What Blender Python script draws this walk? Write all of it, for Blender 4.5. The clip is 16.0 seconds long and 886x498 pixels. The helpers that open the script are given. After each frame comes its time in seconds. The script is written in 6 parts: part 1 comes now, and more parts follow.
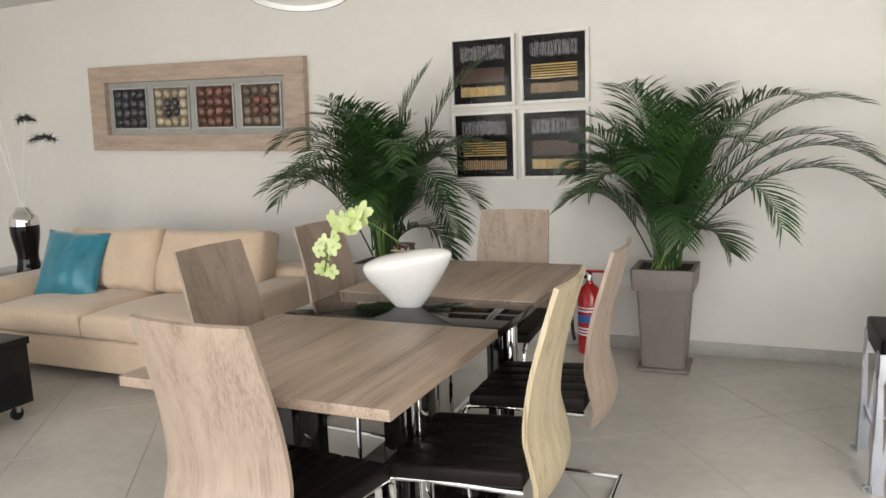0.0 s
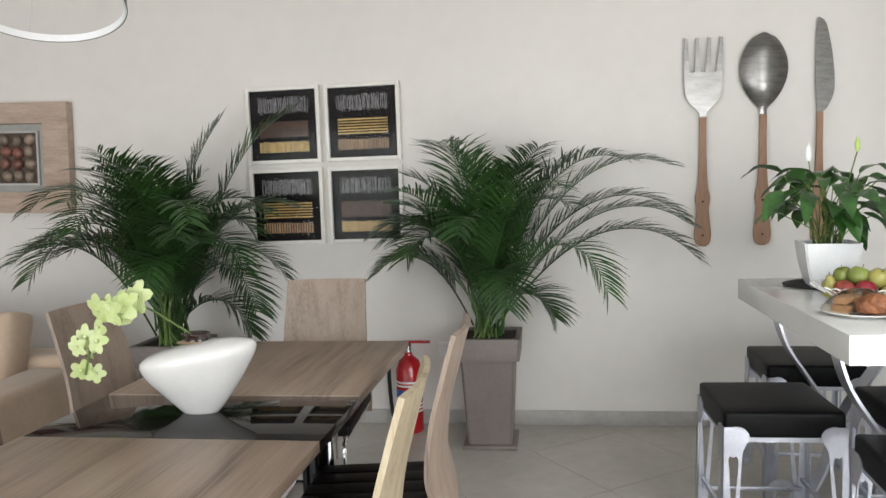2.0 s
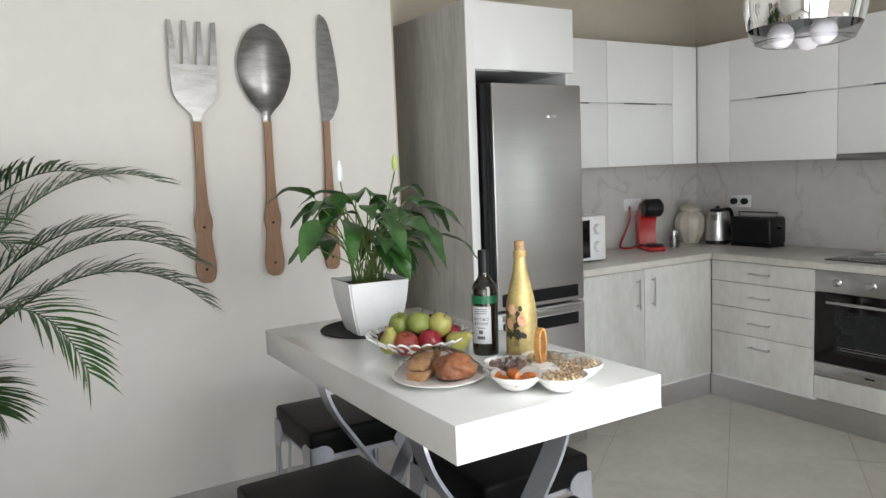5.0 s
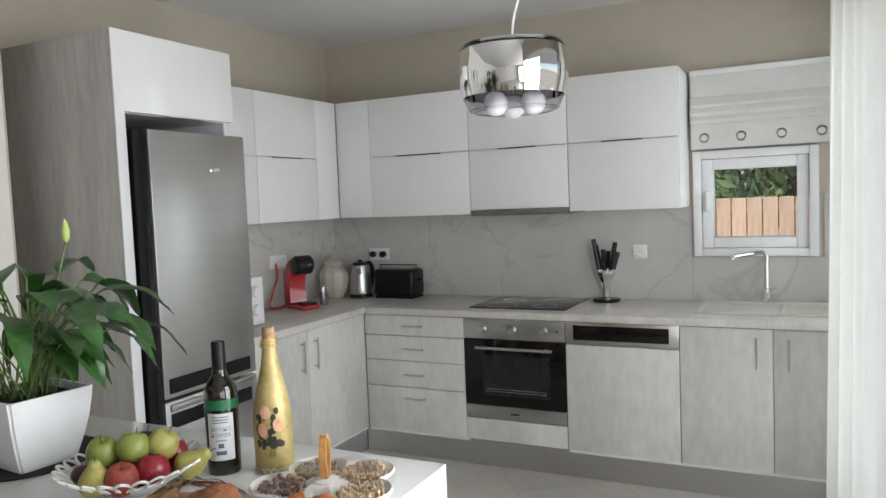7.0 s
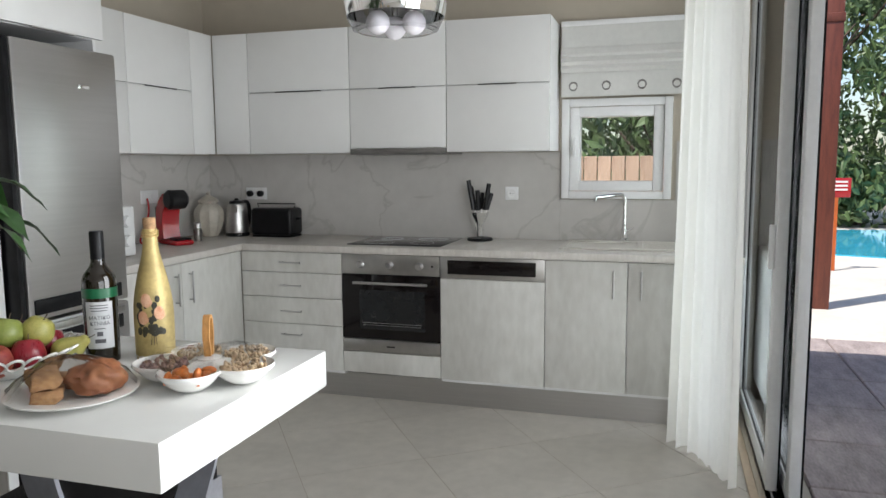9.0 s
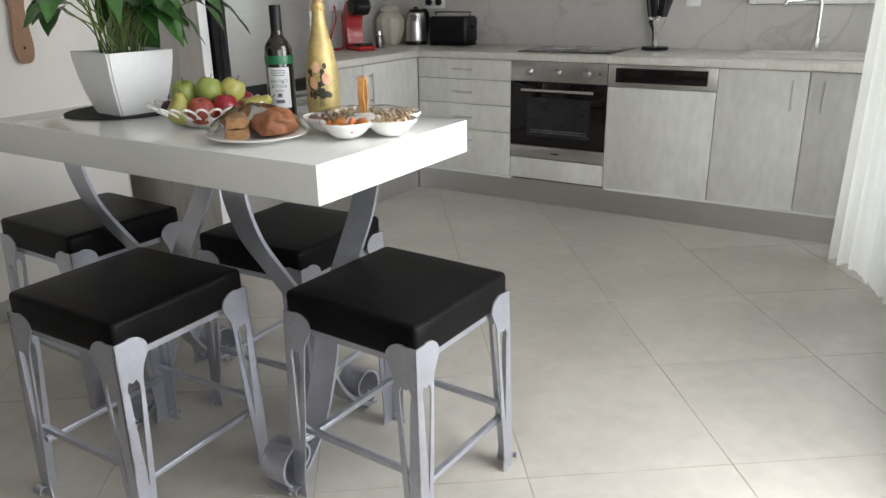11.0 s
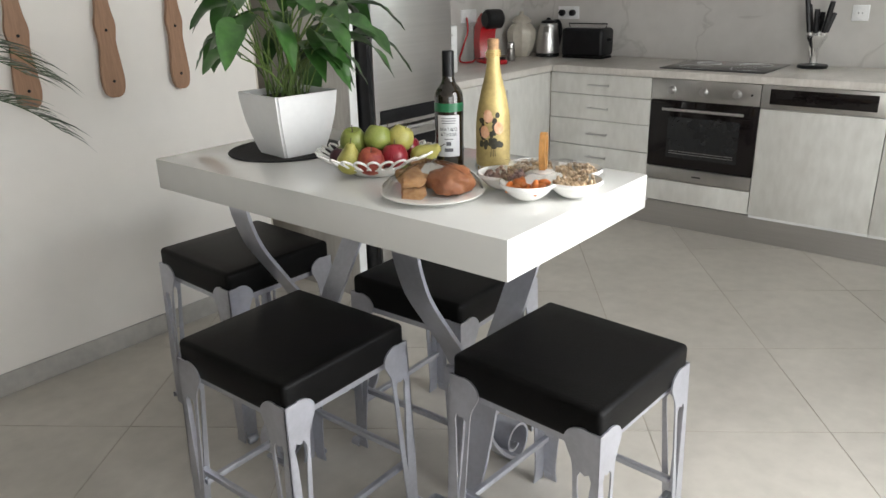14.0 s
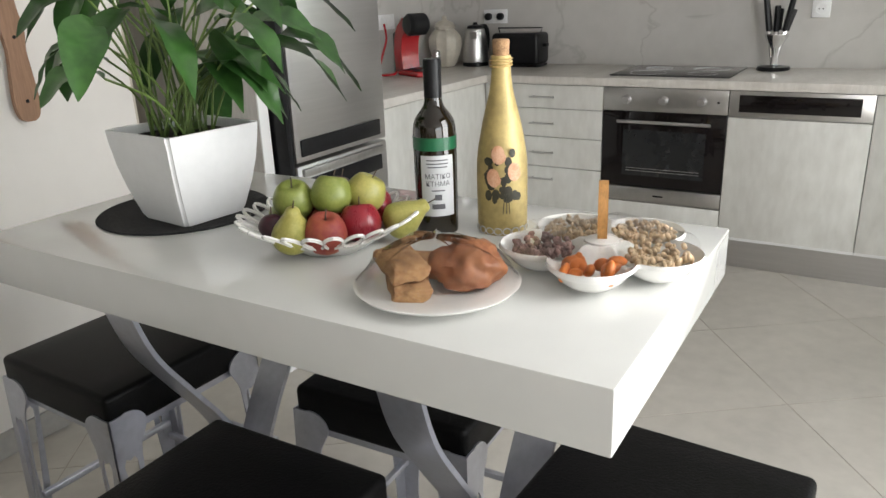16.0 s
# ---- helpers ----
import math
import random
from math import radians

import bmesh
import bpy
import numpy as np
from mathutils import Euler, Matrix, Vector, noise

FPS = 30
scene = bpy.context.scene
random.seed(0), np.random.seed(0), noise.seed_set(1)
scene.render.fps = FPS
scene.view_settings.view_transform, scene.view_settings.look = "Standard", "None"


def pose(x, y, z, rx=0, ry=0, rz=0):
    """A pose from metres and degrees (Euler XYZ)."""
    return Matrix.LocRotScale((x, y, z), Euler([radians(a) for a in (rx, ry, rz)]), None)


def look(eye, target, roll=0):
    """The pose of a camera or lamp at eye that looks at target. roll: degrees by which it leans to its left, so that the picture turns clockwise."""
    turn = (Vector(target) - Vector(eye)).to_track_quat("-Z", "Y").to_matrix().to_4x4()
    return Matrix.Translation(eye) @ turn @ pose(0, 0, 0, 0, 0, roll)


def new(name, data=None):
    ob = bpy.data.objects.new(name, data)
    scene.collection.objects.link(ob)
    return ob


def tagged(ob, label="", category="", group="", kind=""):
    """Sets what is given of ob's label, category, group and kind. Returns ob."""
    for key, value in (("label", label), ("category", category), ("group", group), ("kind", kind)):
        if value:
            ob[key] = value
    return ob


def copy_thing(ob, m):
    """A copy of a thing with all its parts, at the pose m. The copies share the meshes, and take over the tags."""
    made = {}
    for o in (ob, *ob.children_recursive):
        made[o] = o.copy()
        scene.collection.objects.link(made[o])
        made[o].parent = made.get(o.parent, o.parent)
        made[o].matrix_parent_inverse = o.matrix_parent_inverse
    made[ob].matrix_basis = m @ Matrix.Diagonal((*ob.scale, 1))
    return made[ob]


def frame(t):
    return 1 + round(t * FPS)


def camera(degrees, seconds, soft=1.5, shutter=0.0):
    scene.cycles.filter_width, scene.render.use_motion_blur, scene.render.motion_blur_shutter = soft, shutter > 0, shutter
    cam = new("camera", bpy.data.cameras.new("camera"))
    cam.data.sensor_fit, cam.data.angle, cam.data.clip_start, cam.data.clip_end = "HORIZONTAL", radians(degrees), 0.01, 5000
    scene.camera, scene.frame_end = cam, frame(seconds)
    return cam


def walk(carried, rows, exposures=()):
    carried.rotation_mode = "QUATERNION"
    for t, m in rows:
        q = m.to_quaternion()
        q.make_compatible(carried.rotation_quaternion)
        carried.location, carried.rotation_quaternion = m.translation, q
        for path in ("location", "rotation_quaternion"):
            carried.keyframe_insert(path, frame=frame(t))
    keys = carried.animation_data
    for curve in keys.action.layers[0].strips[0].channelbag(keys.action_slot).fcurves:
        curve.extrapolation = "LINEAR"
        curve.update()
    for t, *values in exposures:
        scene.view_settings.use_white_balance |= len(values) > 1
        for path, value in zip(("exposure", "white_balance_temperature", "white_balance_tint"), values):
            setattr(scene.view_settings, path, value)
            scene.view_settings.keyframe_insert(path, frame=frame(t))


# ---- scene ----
cam = camera(61.9, 16.0)
PATH = [
    (0, (1.283, 1.371, 1.375), (0.478, 3.178, 1.076), -2.2),
    (0.5, (1.274, 1.373, 1.397), (0.502, 3.202, 1.158), -1.5),
    (1, (1.219, 1.373, 1.381), (0.521, 3.238, 1.192), -1.7),
    (1.5, (1.16, 1.523, 1.363), (0.651, 3.449, 1.19), -1.8),
    (2, (1.088, 1.775, 1.395), (0.801, 3.747, 1.227), -2.0),
    (2.5, (0.94, 1.965, 1.402), (0.868, 3.956, 1.221), -2.5),
    (3, (0.783, 2.114, 1.399), (1.016, 4.093, 1.222), -3.0),
    (3.5, (0.742, 2.279, 1.433), (1.311, 4.185, 1.224), -3.2),
    (4, (0.812, 2.527, 1.451), (1.661, 4.325, 1.234), -3.0),
    (4.2, (0.959, 2.484, 1.443), (1.824, 4.274, 1.224), -2.6),
    (6.5, (1.187, 3.207, 1.552), (2.825, 4.343, 1.394), -2.6),
    (7, (1.054, 3.207, 1.541), (2.842, 4.094, 1.409), -2.3),
    (7.5, (0.985, 3.157, 1.521), (2.847, 3.878, 1.404), -2.2),
    (8, (0.971, 3.163, 1.477), (2.871, 3.778, 1.363), -2.1),
    (8.2, (0.981, 3.176, 1.461), (2.889, 3.761, 1.336), -2.1),
    (10.3, (0.831, 3.09, 1.288), (2.584, 3.86, 0.709), -0.7),
    (10.5, (0.821, 3.034, 1.279), (2.52, 3.902, 0.68), -1.1),
    (11, (0.798, 2.959, 1.275), (2.4, 3.956, 0.61), -1.0),
    (11.5, (0.775, 2.928, 1.257), (2.318, 3.983, 0.546), -1.6),
    (12, (0.747, 2.944, 1.265), (2.24, 4.051, 0.527), -1.6),
    (12.5, (0.736, 2.922, 1.327), (2.177, 4.083, 0.568), -1.5),
    (13, (0.735, 2.952, 1.369), (2.166, 4.139, 0.631), -1.6),
    (13.5, (0.765, 3.025, 1.397), (2.198, 4.231, 0.695), -1.3),
    (14, (0.815, 3.201, 1.407), (2.262, 4.402, 0.725), -1.4),
    (14.5, (0.902, 3.311, 1.393), (2.385, 4.481, 0.735), -2.1),
    (15, (1.069, 3.429, 1.385), (2.59, 4.54, 0.715), -1.6),
    (15.5, (1.191, 3.562, 1.367), (2.738, 4.64, 0.699), -1.5),
    (16, (1.229, 3.741, 1.35), (2.839, 4.726, 0.688), -2.2),
]
EXPOSURES = [(0, 0.55, 6850, 10), (1.0, 0.52, 6650, 10), (2.0, 0.45, 6500, 10), (4.0, 0.4, 6500, 10), (6.5, 0.33, 6400, 10), (8.2, 0.22, 6350, 10), (10.3, 0.25, 6450, 10), (12.5, 0.38, 6600, 10), (16, 0.58, 6650, 10)]
walk(cam, [(t, look(eye, target, roll)) for t, eye, target, roll in PATH], EXPOSURES)

# ---- world, sun, large lights ----
world = bpy.data.worlds.new("sky")
scene.world = world
world.use_nodes = True
wn = world.node_tree
sky = wn.nodes.new("ShaderNodeTexSky")
sky.sky_type = 'NISHITA'
sky.sun_disc = False
sky.sun_elevation, sky.sun_rotation = radians(59), radians(315)
wn.links.new(sky.outputs[0], wn.nodes["Background"].inputs[0])
wn.nodes["Background"].inputs[1].default_value = 0.15


def lamp(name, kind, m, power, color=(1, 1, 1), size=1.0, size_y=1.0):
    d = bpy.data.lights.new(name, kind)
    d.energy, d.color = power, color
    if kind == 'AREA':
        d.shape, d.size, d.size_y = 'RECTANGLE', size, size_y
    ob = new(name, d)
    ob.matrix_world = m
    return ob


sun = lamp("sun", 'SUN', look((0, 0, 0), (0.55, -0.55, -1.3)), 5.0, (1, 0.95, 0.87))
sun.data.angle = radians(0.6)
# added area lamps stand in for daylight in the living room's large unseen openings
lamp("day_fill_south", 'AREA', look((-2.0, -0.95, 1.25), (-2.0, 3.0, 1.1)), 105, (0.95, 0.98, 1), 5.0, 2.1)
lamp("day_fill_side", 'AREA', look((1.70, 0.6, 1.25), (-2.0, 1.6, 0.9)), 62, (0.97, 0.98, 1), 2.6, 2.1)

# added area lamp at the sliding door's opening, standing in for skylight
lamp("door_fill_kitchen", 'AREA', look((2.41, 2.80, 1.2), (2.5, 5.2, 1.0)), 36, (0.97, 0.99, 1), 0.86, 2.0)

# added area lamp behind the door glass, brightening the curtain and jambs
lamp("curtain_fill", 'AREA', look((4.95, 2.60, 1.2), (4.95, 5.0, 1.2)), 16, (0.97, 0.99, 1), 0.8, 2.1)

# ---- materials ----


def mat(name, color, rough=0.5, metal=0.0, vary=0.12, scale=6.0, bump=0.0, bscale=60.0, stretch=(1, 1, 1), second=None,
        coord="Object", rand=0.0, coat=0.0, sheen=0.0, subsurface=0.0, detail=6.0):
    """A node material: a base colour with two scales of noise, and a fine bump."""
    m = bpy.data.materials.new(name)
    m.use_nodes = True
    nt = m.node_tree
    N, L = nt.nodes, nt.links
    b = N["Principled BSDF"]
    tc = N.new("ShaderNodeTexCoord")
    mp = N.new("ShaderNodeMapping")
    mp.inputs["Scale"].default_value = stretch
    L.new(N.new("ShaderNodeNewGeometry").outputs["Position"] if coord == "World" else tc.outputs[coord], mp.inputs[0])
    n1 = N.new("ShaderNodeTexNoise")
    n1.inputs["Scale"].default_value, n1.inputs["Detail"].default_value = scale, detail
    L.new(mp.outputs[0], n1.inputs["Vector"])
    n2 = N.new("ShaderNodeTexNoise")
    n2.inputs["Scale"].default_value, n2.inputs["Detail"].default_value = scale * 7, 4
    L.new(mp.outputs[0], n2.inputs["Vector"])
    add = N.new("ShaderNodeMath")
    add.operation = 'MULTIPLY_ADD'
    add.inputs[1].default_value = 0.4
    L.new(n2.outputs[0], add.inputs[0])
    sc = N.new("ShaderNodeMath")
    sc.operation = 'MULTIPLY'
    sc.inputs[1].default_value = 0.6
    L.new(n1.outputs[0], sc.inputs[0])
    L.new(sc.outputs[0], add.inputs[2])
    ramp = N.new("ShaderNodeValToRGB")
    c2 = second or tuple(c * (1 - 2 * vary) for c in color)
    c1 = color if second else tuple(min(1, c * (1 + vary)) for c in color)
    ramp.color_ramp.elements[0].position, ramp.color_ramp.elements[1].position = 0.36, 0.64
    ramp.color_ramp.elements[0].color, ramp.color_ramp.elements[1].color = (*c2, 1), (*c1, 1)
    L.new(add.outputs[0], ramp.inputs[0])
    out = ramp.outputs[0]
    if rand:
        oi = N.new("ShaderNodeObjectInfo")
        hsv = N.new("ShaderNodeHueSaturation")
        mr = N.new("ShaderNodeMapRange")
        mr.inputs[3].default_value, mr.inputs[4].default_value = 1 - rand, 1 + rand
        L.new(oi.outputs["Random"], mr.inputs[0])
        L.new(mr.outputs[0], hsv.inputs["Value"])
        L.new(out, hsv.inputs["Color"])
        out = hsv.outputs[0]
    L.new(out, b.inputs["Base Color"])
    b.inputs["Roughness"].default_value, b.inputs["Metallic"].default_value = rough, metal
    b.inputs["Coat Weight"].default_value = coat
    b.inputs["Coat Roughness"].default_value = 0.06
    b.inputs["Sheen Weight"].default_value = sheen
    if subsurface:
        b.inputs["Subsurface Weight"].default_value = subsurface
        b.inputs["Subsurface Radius"].default_value = (0.02, 0.015, 0.01)
    rr = N.new("ShaderNodeMapRange")
    rr.inputs[3].default_value, rr.inputs[4].default_value = max(0, rough - 0.06), min(1, rough + 0.06)
    L.new(add.outputs[0], rr.inputs[0])
    L.new(rr.outputs[0], b.inputs["Roughness"])
    if bump:
        n3 = N.new("ShaderNodeTexNoise")
        n3.inputs["Scale"].default_value, n3.inputs["Detail"].default_value = bscale, 5
        L.new(mp.outputs[0], n3.inputs["Vector"])
        bp = N.new("ShaderNodeBump")
        bp.inputs["Strength"].default_value, bp.inputs["Distance"].default_value = bump, 0.004
        L.new(n3.outputs[0], bp.inputs["Height"])
        L.new(bp.outputs[0], b.inputs["Normal"])
    return m


def glass(name, color=(1, 1, 1), rough=0.0, thin=True, ior=1.45, mixin=0.12):
    m = bpy.data.materials.new(name)
    m.use_nodes = True
    nt = m.node_tree
    N, L = nt.nodes, nt.links
    if thin:
        tr, gl, mx, lw = N.new("ShaderNodeBsdfTransparent"), N.new("ShaderNodeBsdfGlossy"), N.new("ShaderNodeMixShader"), N.new("ShaderNodeFresnel")
        tr.inputs[0].default_value = (*color, 1)
        gl.inputs["Roughness"].default_value = rough
        lw.inputs[0].default_value = ior
        L.new(lw.outputs[0], mx.inputs[0])
        L.new(tr.outputs[0], mx.inputs[1])
        L.new(gl.outputs[0], mx.inputs[2])
        L.new(mx.outputs[0], N["Material Output"].inputs[0])
    else:
        b = N["Principled BSDF"]
        b.inputs["Base Color"].default_value = (*color, 1)
        b.inputs["Transmission Weight"].default_value = 1
        b.inputs["Roughness"].default_value, b.inputs["IOR"].default_value = rough, ior
    return m


M_wall = mat("wall_paint", (0.74, 0.71, 0.67), 0.75, vary=0.02, scale=1.5, bump=0.06, bscale=180)
M_wall_k = mat("wall_paint_beige", (0.50, 0.45, 0.37), 0.8, vary=0.03, scale=1.5, bump=0.06, bscale=180)
M_ceil = mat("ceiling_paint", (0.72, 0.71, 0.70), 0.85, vary=0.02, scale=1.5, bump=0.04, bscale=150)
M_tile = mat("floor_tile", (0.49, 0.462, 0.415), 0.34, vary=0.07, scale=2.2, bump=0.03, bscale=90, rand=0.03, coord="World")
M_grout = mat("grout", (0.42, 0.385, 0.33), 0.9, vary=0.1, scale=20)
M_base = mat("skirting_tile", (0.40, 0.385, 0.36), 0.4, vary=0.08, scale=4)


def oak(name, light, dark, along, rough=0.45):
    """Sawn oak veneer: broad wandering bands, fine dark pores and a slight relief along one axis."""
    m = mat(name, light, rough, scale=1.0, second=light, bump=0.0)
    nt = m.node_tree
    N, L = nt.nodes, nt.links
    b = N["Principled BSDF"]
    tc = N.new("ShaderNodeTexCoord")

    def grain(wide, lengthwise, scale, detail, distort):
        mp = N.new("ShaderNodeMapping")
        mp.inputs["Scale"].default_value = tuple(lengthwise if k == along else wide for k in range(3))
        L.new(tc.outputs["Object"], mp.inputs[0])
        n = N.new("ShaderNodeTexNoise")
        n.inputs["Scale"].default_value, n.inputs["Detail"].default_value, n.inputs["Distortion"].default_value = scale, detail, distort
        L.new(mp.outputs[0], n.inputs["Vector"])
        return n.outputs[0]
    broad, fine = grain(8.0, 0.45, 2.2, 4, 0.35), grain(90.0, 2.2, 2.0, 4, 0.1)
    add = N.new("ShaderNodeMath")
    add.operation = 'MULTIPLY_ADD'
    add.inputs[1].default_value = 0.42
    L.new(fine, add.inputs[0])
    sc = N.new("ShaderNodeMath")
    sc.operation = 'MULTIPLY'
    sc.inputs[1].default_value = 0.62
    L.new(broad, sc.inputs[0])
    L.new(sc.outputs[0], add.inputs[2])
    r = N.new("ShaderNodeValToRGB")
    el = r.color_ramp.elements
    el[0].position, el[1].position = 0.36, 0.66
    el[0].color, el[1].color = (*dark, 1), (*light, 1)
    e = el.new(0.50)
    e.color = (*[0.35 * a + 0.65 * c for a, c in zip(dark, light)], 1)
    L.new(add.outputs[0], r.inputs[0])
    L.new(r.outputs[0], b.inputs["Base Color"])
    bp = N.new("ShaderNodeBump")
    bp.inputs["Strength"].default_value, bp.inputs["Distance"].default_value = 0.25, 0.002
    L.new(add.outputs[0], bp.inputs["Height"])
    L.new(bp.outputs[0], b.inputs["Normal"])
    return m


M_oak = oak("grey_oak", (0.37, 0.285, 0.225), (0.20, 0.148, 0.115), 2)
M_oak_t = oak("grey_oak_top", (0.39, 0.295, 0.225), (0.17, 0.12, 0.09), 1, 0.4)
# grey oak again, with daylight on one chair's back put into its colour
M_oak_e = oak("grey_oak_lit", (0.56, 0.47, 0.32), (0.27, 0.20, 0.115), 2)
M_whitewood = mat("whitewashed_wood", (0.66, 0.655, 0.62), 0.5, scale=2.0, stretch=(2.0, 2.0, 0.8), second=(0.53, 0.52, 0.485), bump=0.08, bscale=40)
M_greywood = mat("grey_wood_panel", (0.44, 0.42, 0.39), 0.55, scale=2.2, stretch=(4, 4, 0.6), second=(0.31, 0.295, 0.27), bump=0.1, bscale=40)
M_gloss = mat("white_gloss", (0.80, 0.80, 0.79), 0.16, vary=0.01, scale=2, coat=0.4)
M_bartop = mat("white_lacquer", (0.65, 0.65, 0.625), 0.14, vary=0.012, scale=3, coat=0.3)
M_white = mat("white_plastic", (0.80, 0.80, 0.80), 0.35, vary=0.02, scale=8)
M_ceramic = mat("white_ceramic", (0.80, 0.79, 0.76), 0.12, vary=0.02, scale=5, coat=0.5)
M_black = mat("black_plastic", (0.010, 0.010, 0.011), 0.3, vary=0.2, scale=20)
M_leather = mat("black_leather", (0.0045, 0.0043, 0.0043), 0.42, vary=0.2, scale=8, bump=0.22, bscale=220)
M_leather_b = mat("dark_brown_leather", (0.012, 0.009, 0.0085), 0.42, vary=0.2, scale=8, bump=0.22, bscale=220)
M_silver = mat("silver_paint", (0.47, 0.48, 0.53), 0.3, 0.7, vary=0.06, scale=10, bump=0.06, bscale=120)
M_steel = mat("brushed_steel", (0.56, 0.55, 0.545), 0.34, 1.0, vary=0.025, scale=3, stretch=(1, 1, 30))
M_steel_h = mat("brushed_steel_across", (0.48, 0.47, 0.455), 0.3, 1.0, vary=0.06, scale=3, stretch=(30, 1, 1))
M_fork = mat("worn_steel", (0.29, 0.28, 0.27), 0.34, 1.0, vary=0.15, scale=5, stretch=(2, 2, 10), bump=0.05)
M_chrome = mat("chrome", (0.80, 0.80, 0.80), 0.05, 1.0, vary=0.01)
M_bglass = mat("black_glass", (0.008, 0.006, 0.006), 0.03, vary=0.1)
M_hob = mat("hob_glass", (0.02, 0.02, 0.022), 0.06, vary=0.1)
M_handle = mat("handle_wood", (0.33, 0.19, 0.115), 0.55, scale=3, stretch=(12, 12, 1), second=(0.22, 0.12, 0.07), bump=0.12, bscale=40)
M_counter = mat("pale_worktop", (0.64, 0.61, 0.57), 0.35, scale=2.6, second=(0.50, 0.47, 0.43), stretch=(1, 3, 1))
M_pot = mat("taupe_plastic", (0.185, 0.155, 0.138), 0.5, vary=0.06, scale=6, bump=0.05)
M_soil = mat("soil", (0.035, 0.025, 0.018), 0.95, vary=0.4, scale=30, bump=0.6, bscale=60)
M_palm = mat("palm_leaf", (0.036, 0.092, 0.020), 0.36, scale=5, second=(0.012, 0.036, 0.010), rand=0.35)
M_stem = mat("palm_stem", (0.12, 0.19, 0.045), 0.5, vary=0.25, scale=8)
M_leaf = mat("lily_leaf", (0.042, 0.115, 0.024), 0.34, scale=9, second=(0.018, 0.058, 0.013), rand=0.3, coat=0.15)
M_bud = mat("pale_bud", (0.42, 0.55, 0.14), 0.5, vary=0.1)
M_sofa = mat("cream_fabric", (0.60, 0.455, 0.33), 0.9, vary=0.05, scale=6, bump=0.35, bscale=300, sheen=0.3)
M_teal = mat("teal_satin", (0.006, 0.17, 0.24), 0.36, vary=0.15, scale=5, bump=0.1, bscale=40, sheen=0.5)
M_white_frame = mat("white_frame_paint", (0.78, 0.75, 0.70), 0.45, vary=0.03, scale=20)
M_pinewood = mat("pickled_wood", (0.50, 0.39, 0.315), 0.6, scale=3, stretch=(1.2, 9, 9), second=(0.36, 0.265, 0.205), bump=0.15, bscale=30)
M_mount = mat("grey_mount", (0.36, 0.36, 0.335), 0.6, vary=0.06, scale=5)
M_artblack = mat("black_card", (0.012, 0.010, 0.010), 0.5, vary=0.2)
M_red = mat("red_gloss", (0.40, 0.009, 0.014), 0.22, vary=0.06, coat=0.4)
M_curtain = mat("ivory_voile", (0.84, 0.83, 0.79), 0.85, vary=0.03, scale=6, bump=0.1, bscale=250)
M_alu = mat("white_aluminium", (0.78, 0.79, 0.80), 0.35, 0.0, vary=0.03)
M_paver = mat("stamped_paver", (0.42, 0.35, 0.335), 0.7, scale=4, second=(0.23, 0.19, 0.18), bump=0.4, bscale=14, rand=0.12, stretch=(1, 3, 1), coord="World")
M_redwood = mat("red_brown_wood", (0.17, 0.045, 0.025), 0.5, scale=4, stretch=(8, 8, 1), second=(0.10, 0.025, 0.015), bump=0.1)
M_fence = mat("fence_wood", (0.66, 0.46, 0.34), 0.7, scale=4, stretch=(8, 8, 1), second=(0.48, 0.31, 0.22), rand=0.12)
M_foliage = mat("tree_leaf", (0.13, 0.19, 0.07), 0.45, scale=3, second=(0.07, 0.11, 0.04), rand=0.15)
M_bark = mat("bark", (0.10, 0.07, 0.05), 0.9, vary=0.3, scale=12, bump=0.6, bscale=30)
M_ground = mat("garden_ground", (0.30, 0.27, 0.21), 0.95, vary=0.2, scale=0.8, bump=0.4, bscale=10)
M_water = mat("pool_water", (0.05, 0.42, 0.60), 0.05, vary=0.08, scale=2, bump=0.1, bscale=8)
M_glass = glass("clear_glass", (0.96, 0.98, 0.97))
M_glass_pic = glass("picture_glass", (0.98, 0.98, 0.98), ior=1.15)
M_film = glass("cling_film", (0.97, 0.97, 0.97), rough=0.12, ior=1.3)

for m_, v_ in ((M_leather, 0.1), (M_leather_b, 0.14), (M_artblack, 0.1), (M_black, 0.2), (M_bglass, 0.28), (M_hob, 0.35)):
    m_.node_tree.nodes["Principled BSDF"].inputs["Specular IOR Level"].default_value = v_

# marble splashback: pale stone with thin broken grey veins
M_marble = mat("marble_splashback", (0.55, 0.53, 0.505), 0.22, vary=0.04, scale=1.6)
nt = M_marble.node_tree
bs = nt.nodes["Principled BSDF"]
src = bs.inputs["Base Color"].links[0].from_socket
tc = nt.nodes.new("ShaderNodeTexCoord")
ns = nt.nodes.new("ShaderNodeTexNoise")
ns.inputs["Scale"].default_value, ns.inputs["Detail"].default_value, ns.inputs["Distortion"].default_value = 1.3, 7, 1.2
nt.links.new(tc.outputs["Object"], ns.inputs["Vector"])
sub = nt.nodes.new("ShaderNodeMath")
sub.operation = 'SUBTRACT'
sub.inputs[1].default_value = 0.5
nt.links.new(ns.outputs[0], sub.inputs[0])
ab = nt.nodes.new("ShaderNodeMath")
ab.operation = 'ABSOLUTE'
nt.links.new(sub.outputs[0], ab.inputs[0])
vr = nt.nodes.new("ShaderNodeMapRange")
vr.inputs[1].default_value, vr.inputs[2].default_value, vr.inputs[3].default_value, vr.inputs[4].default_value = 0.0, 0.016, 0.36, 0.0
nt.links.new(ab.outputs[0], vr.inputs[0])
mixc = nt.nodes.new("ShaderNodeMix")
mixc.data_type = 'RGBA'
mixc.inputs[7].default_value = (0.30, 0.28, 0.255, 1)
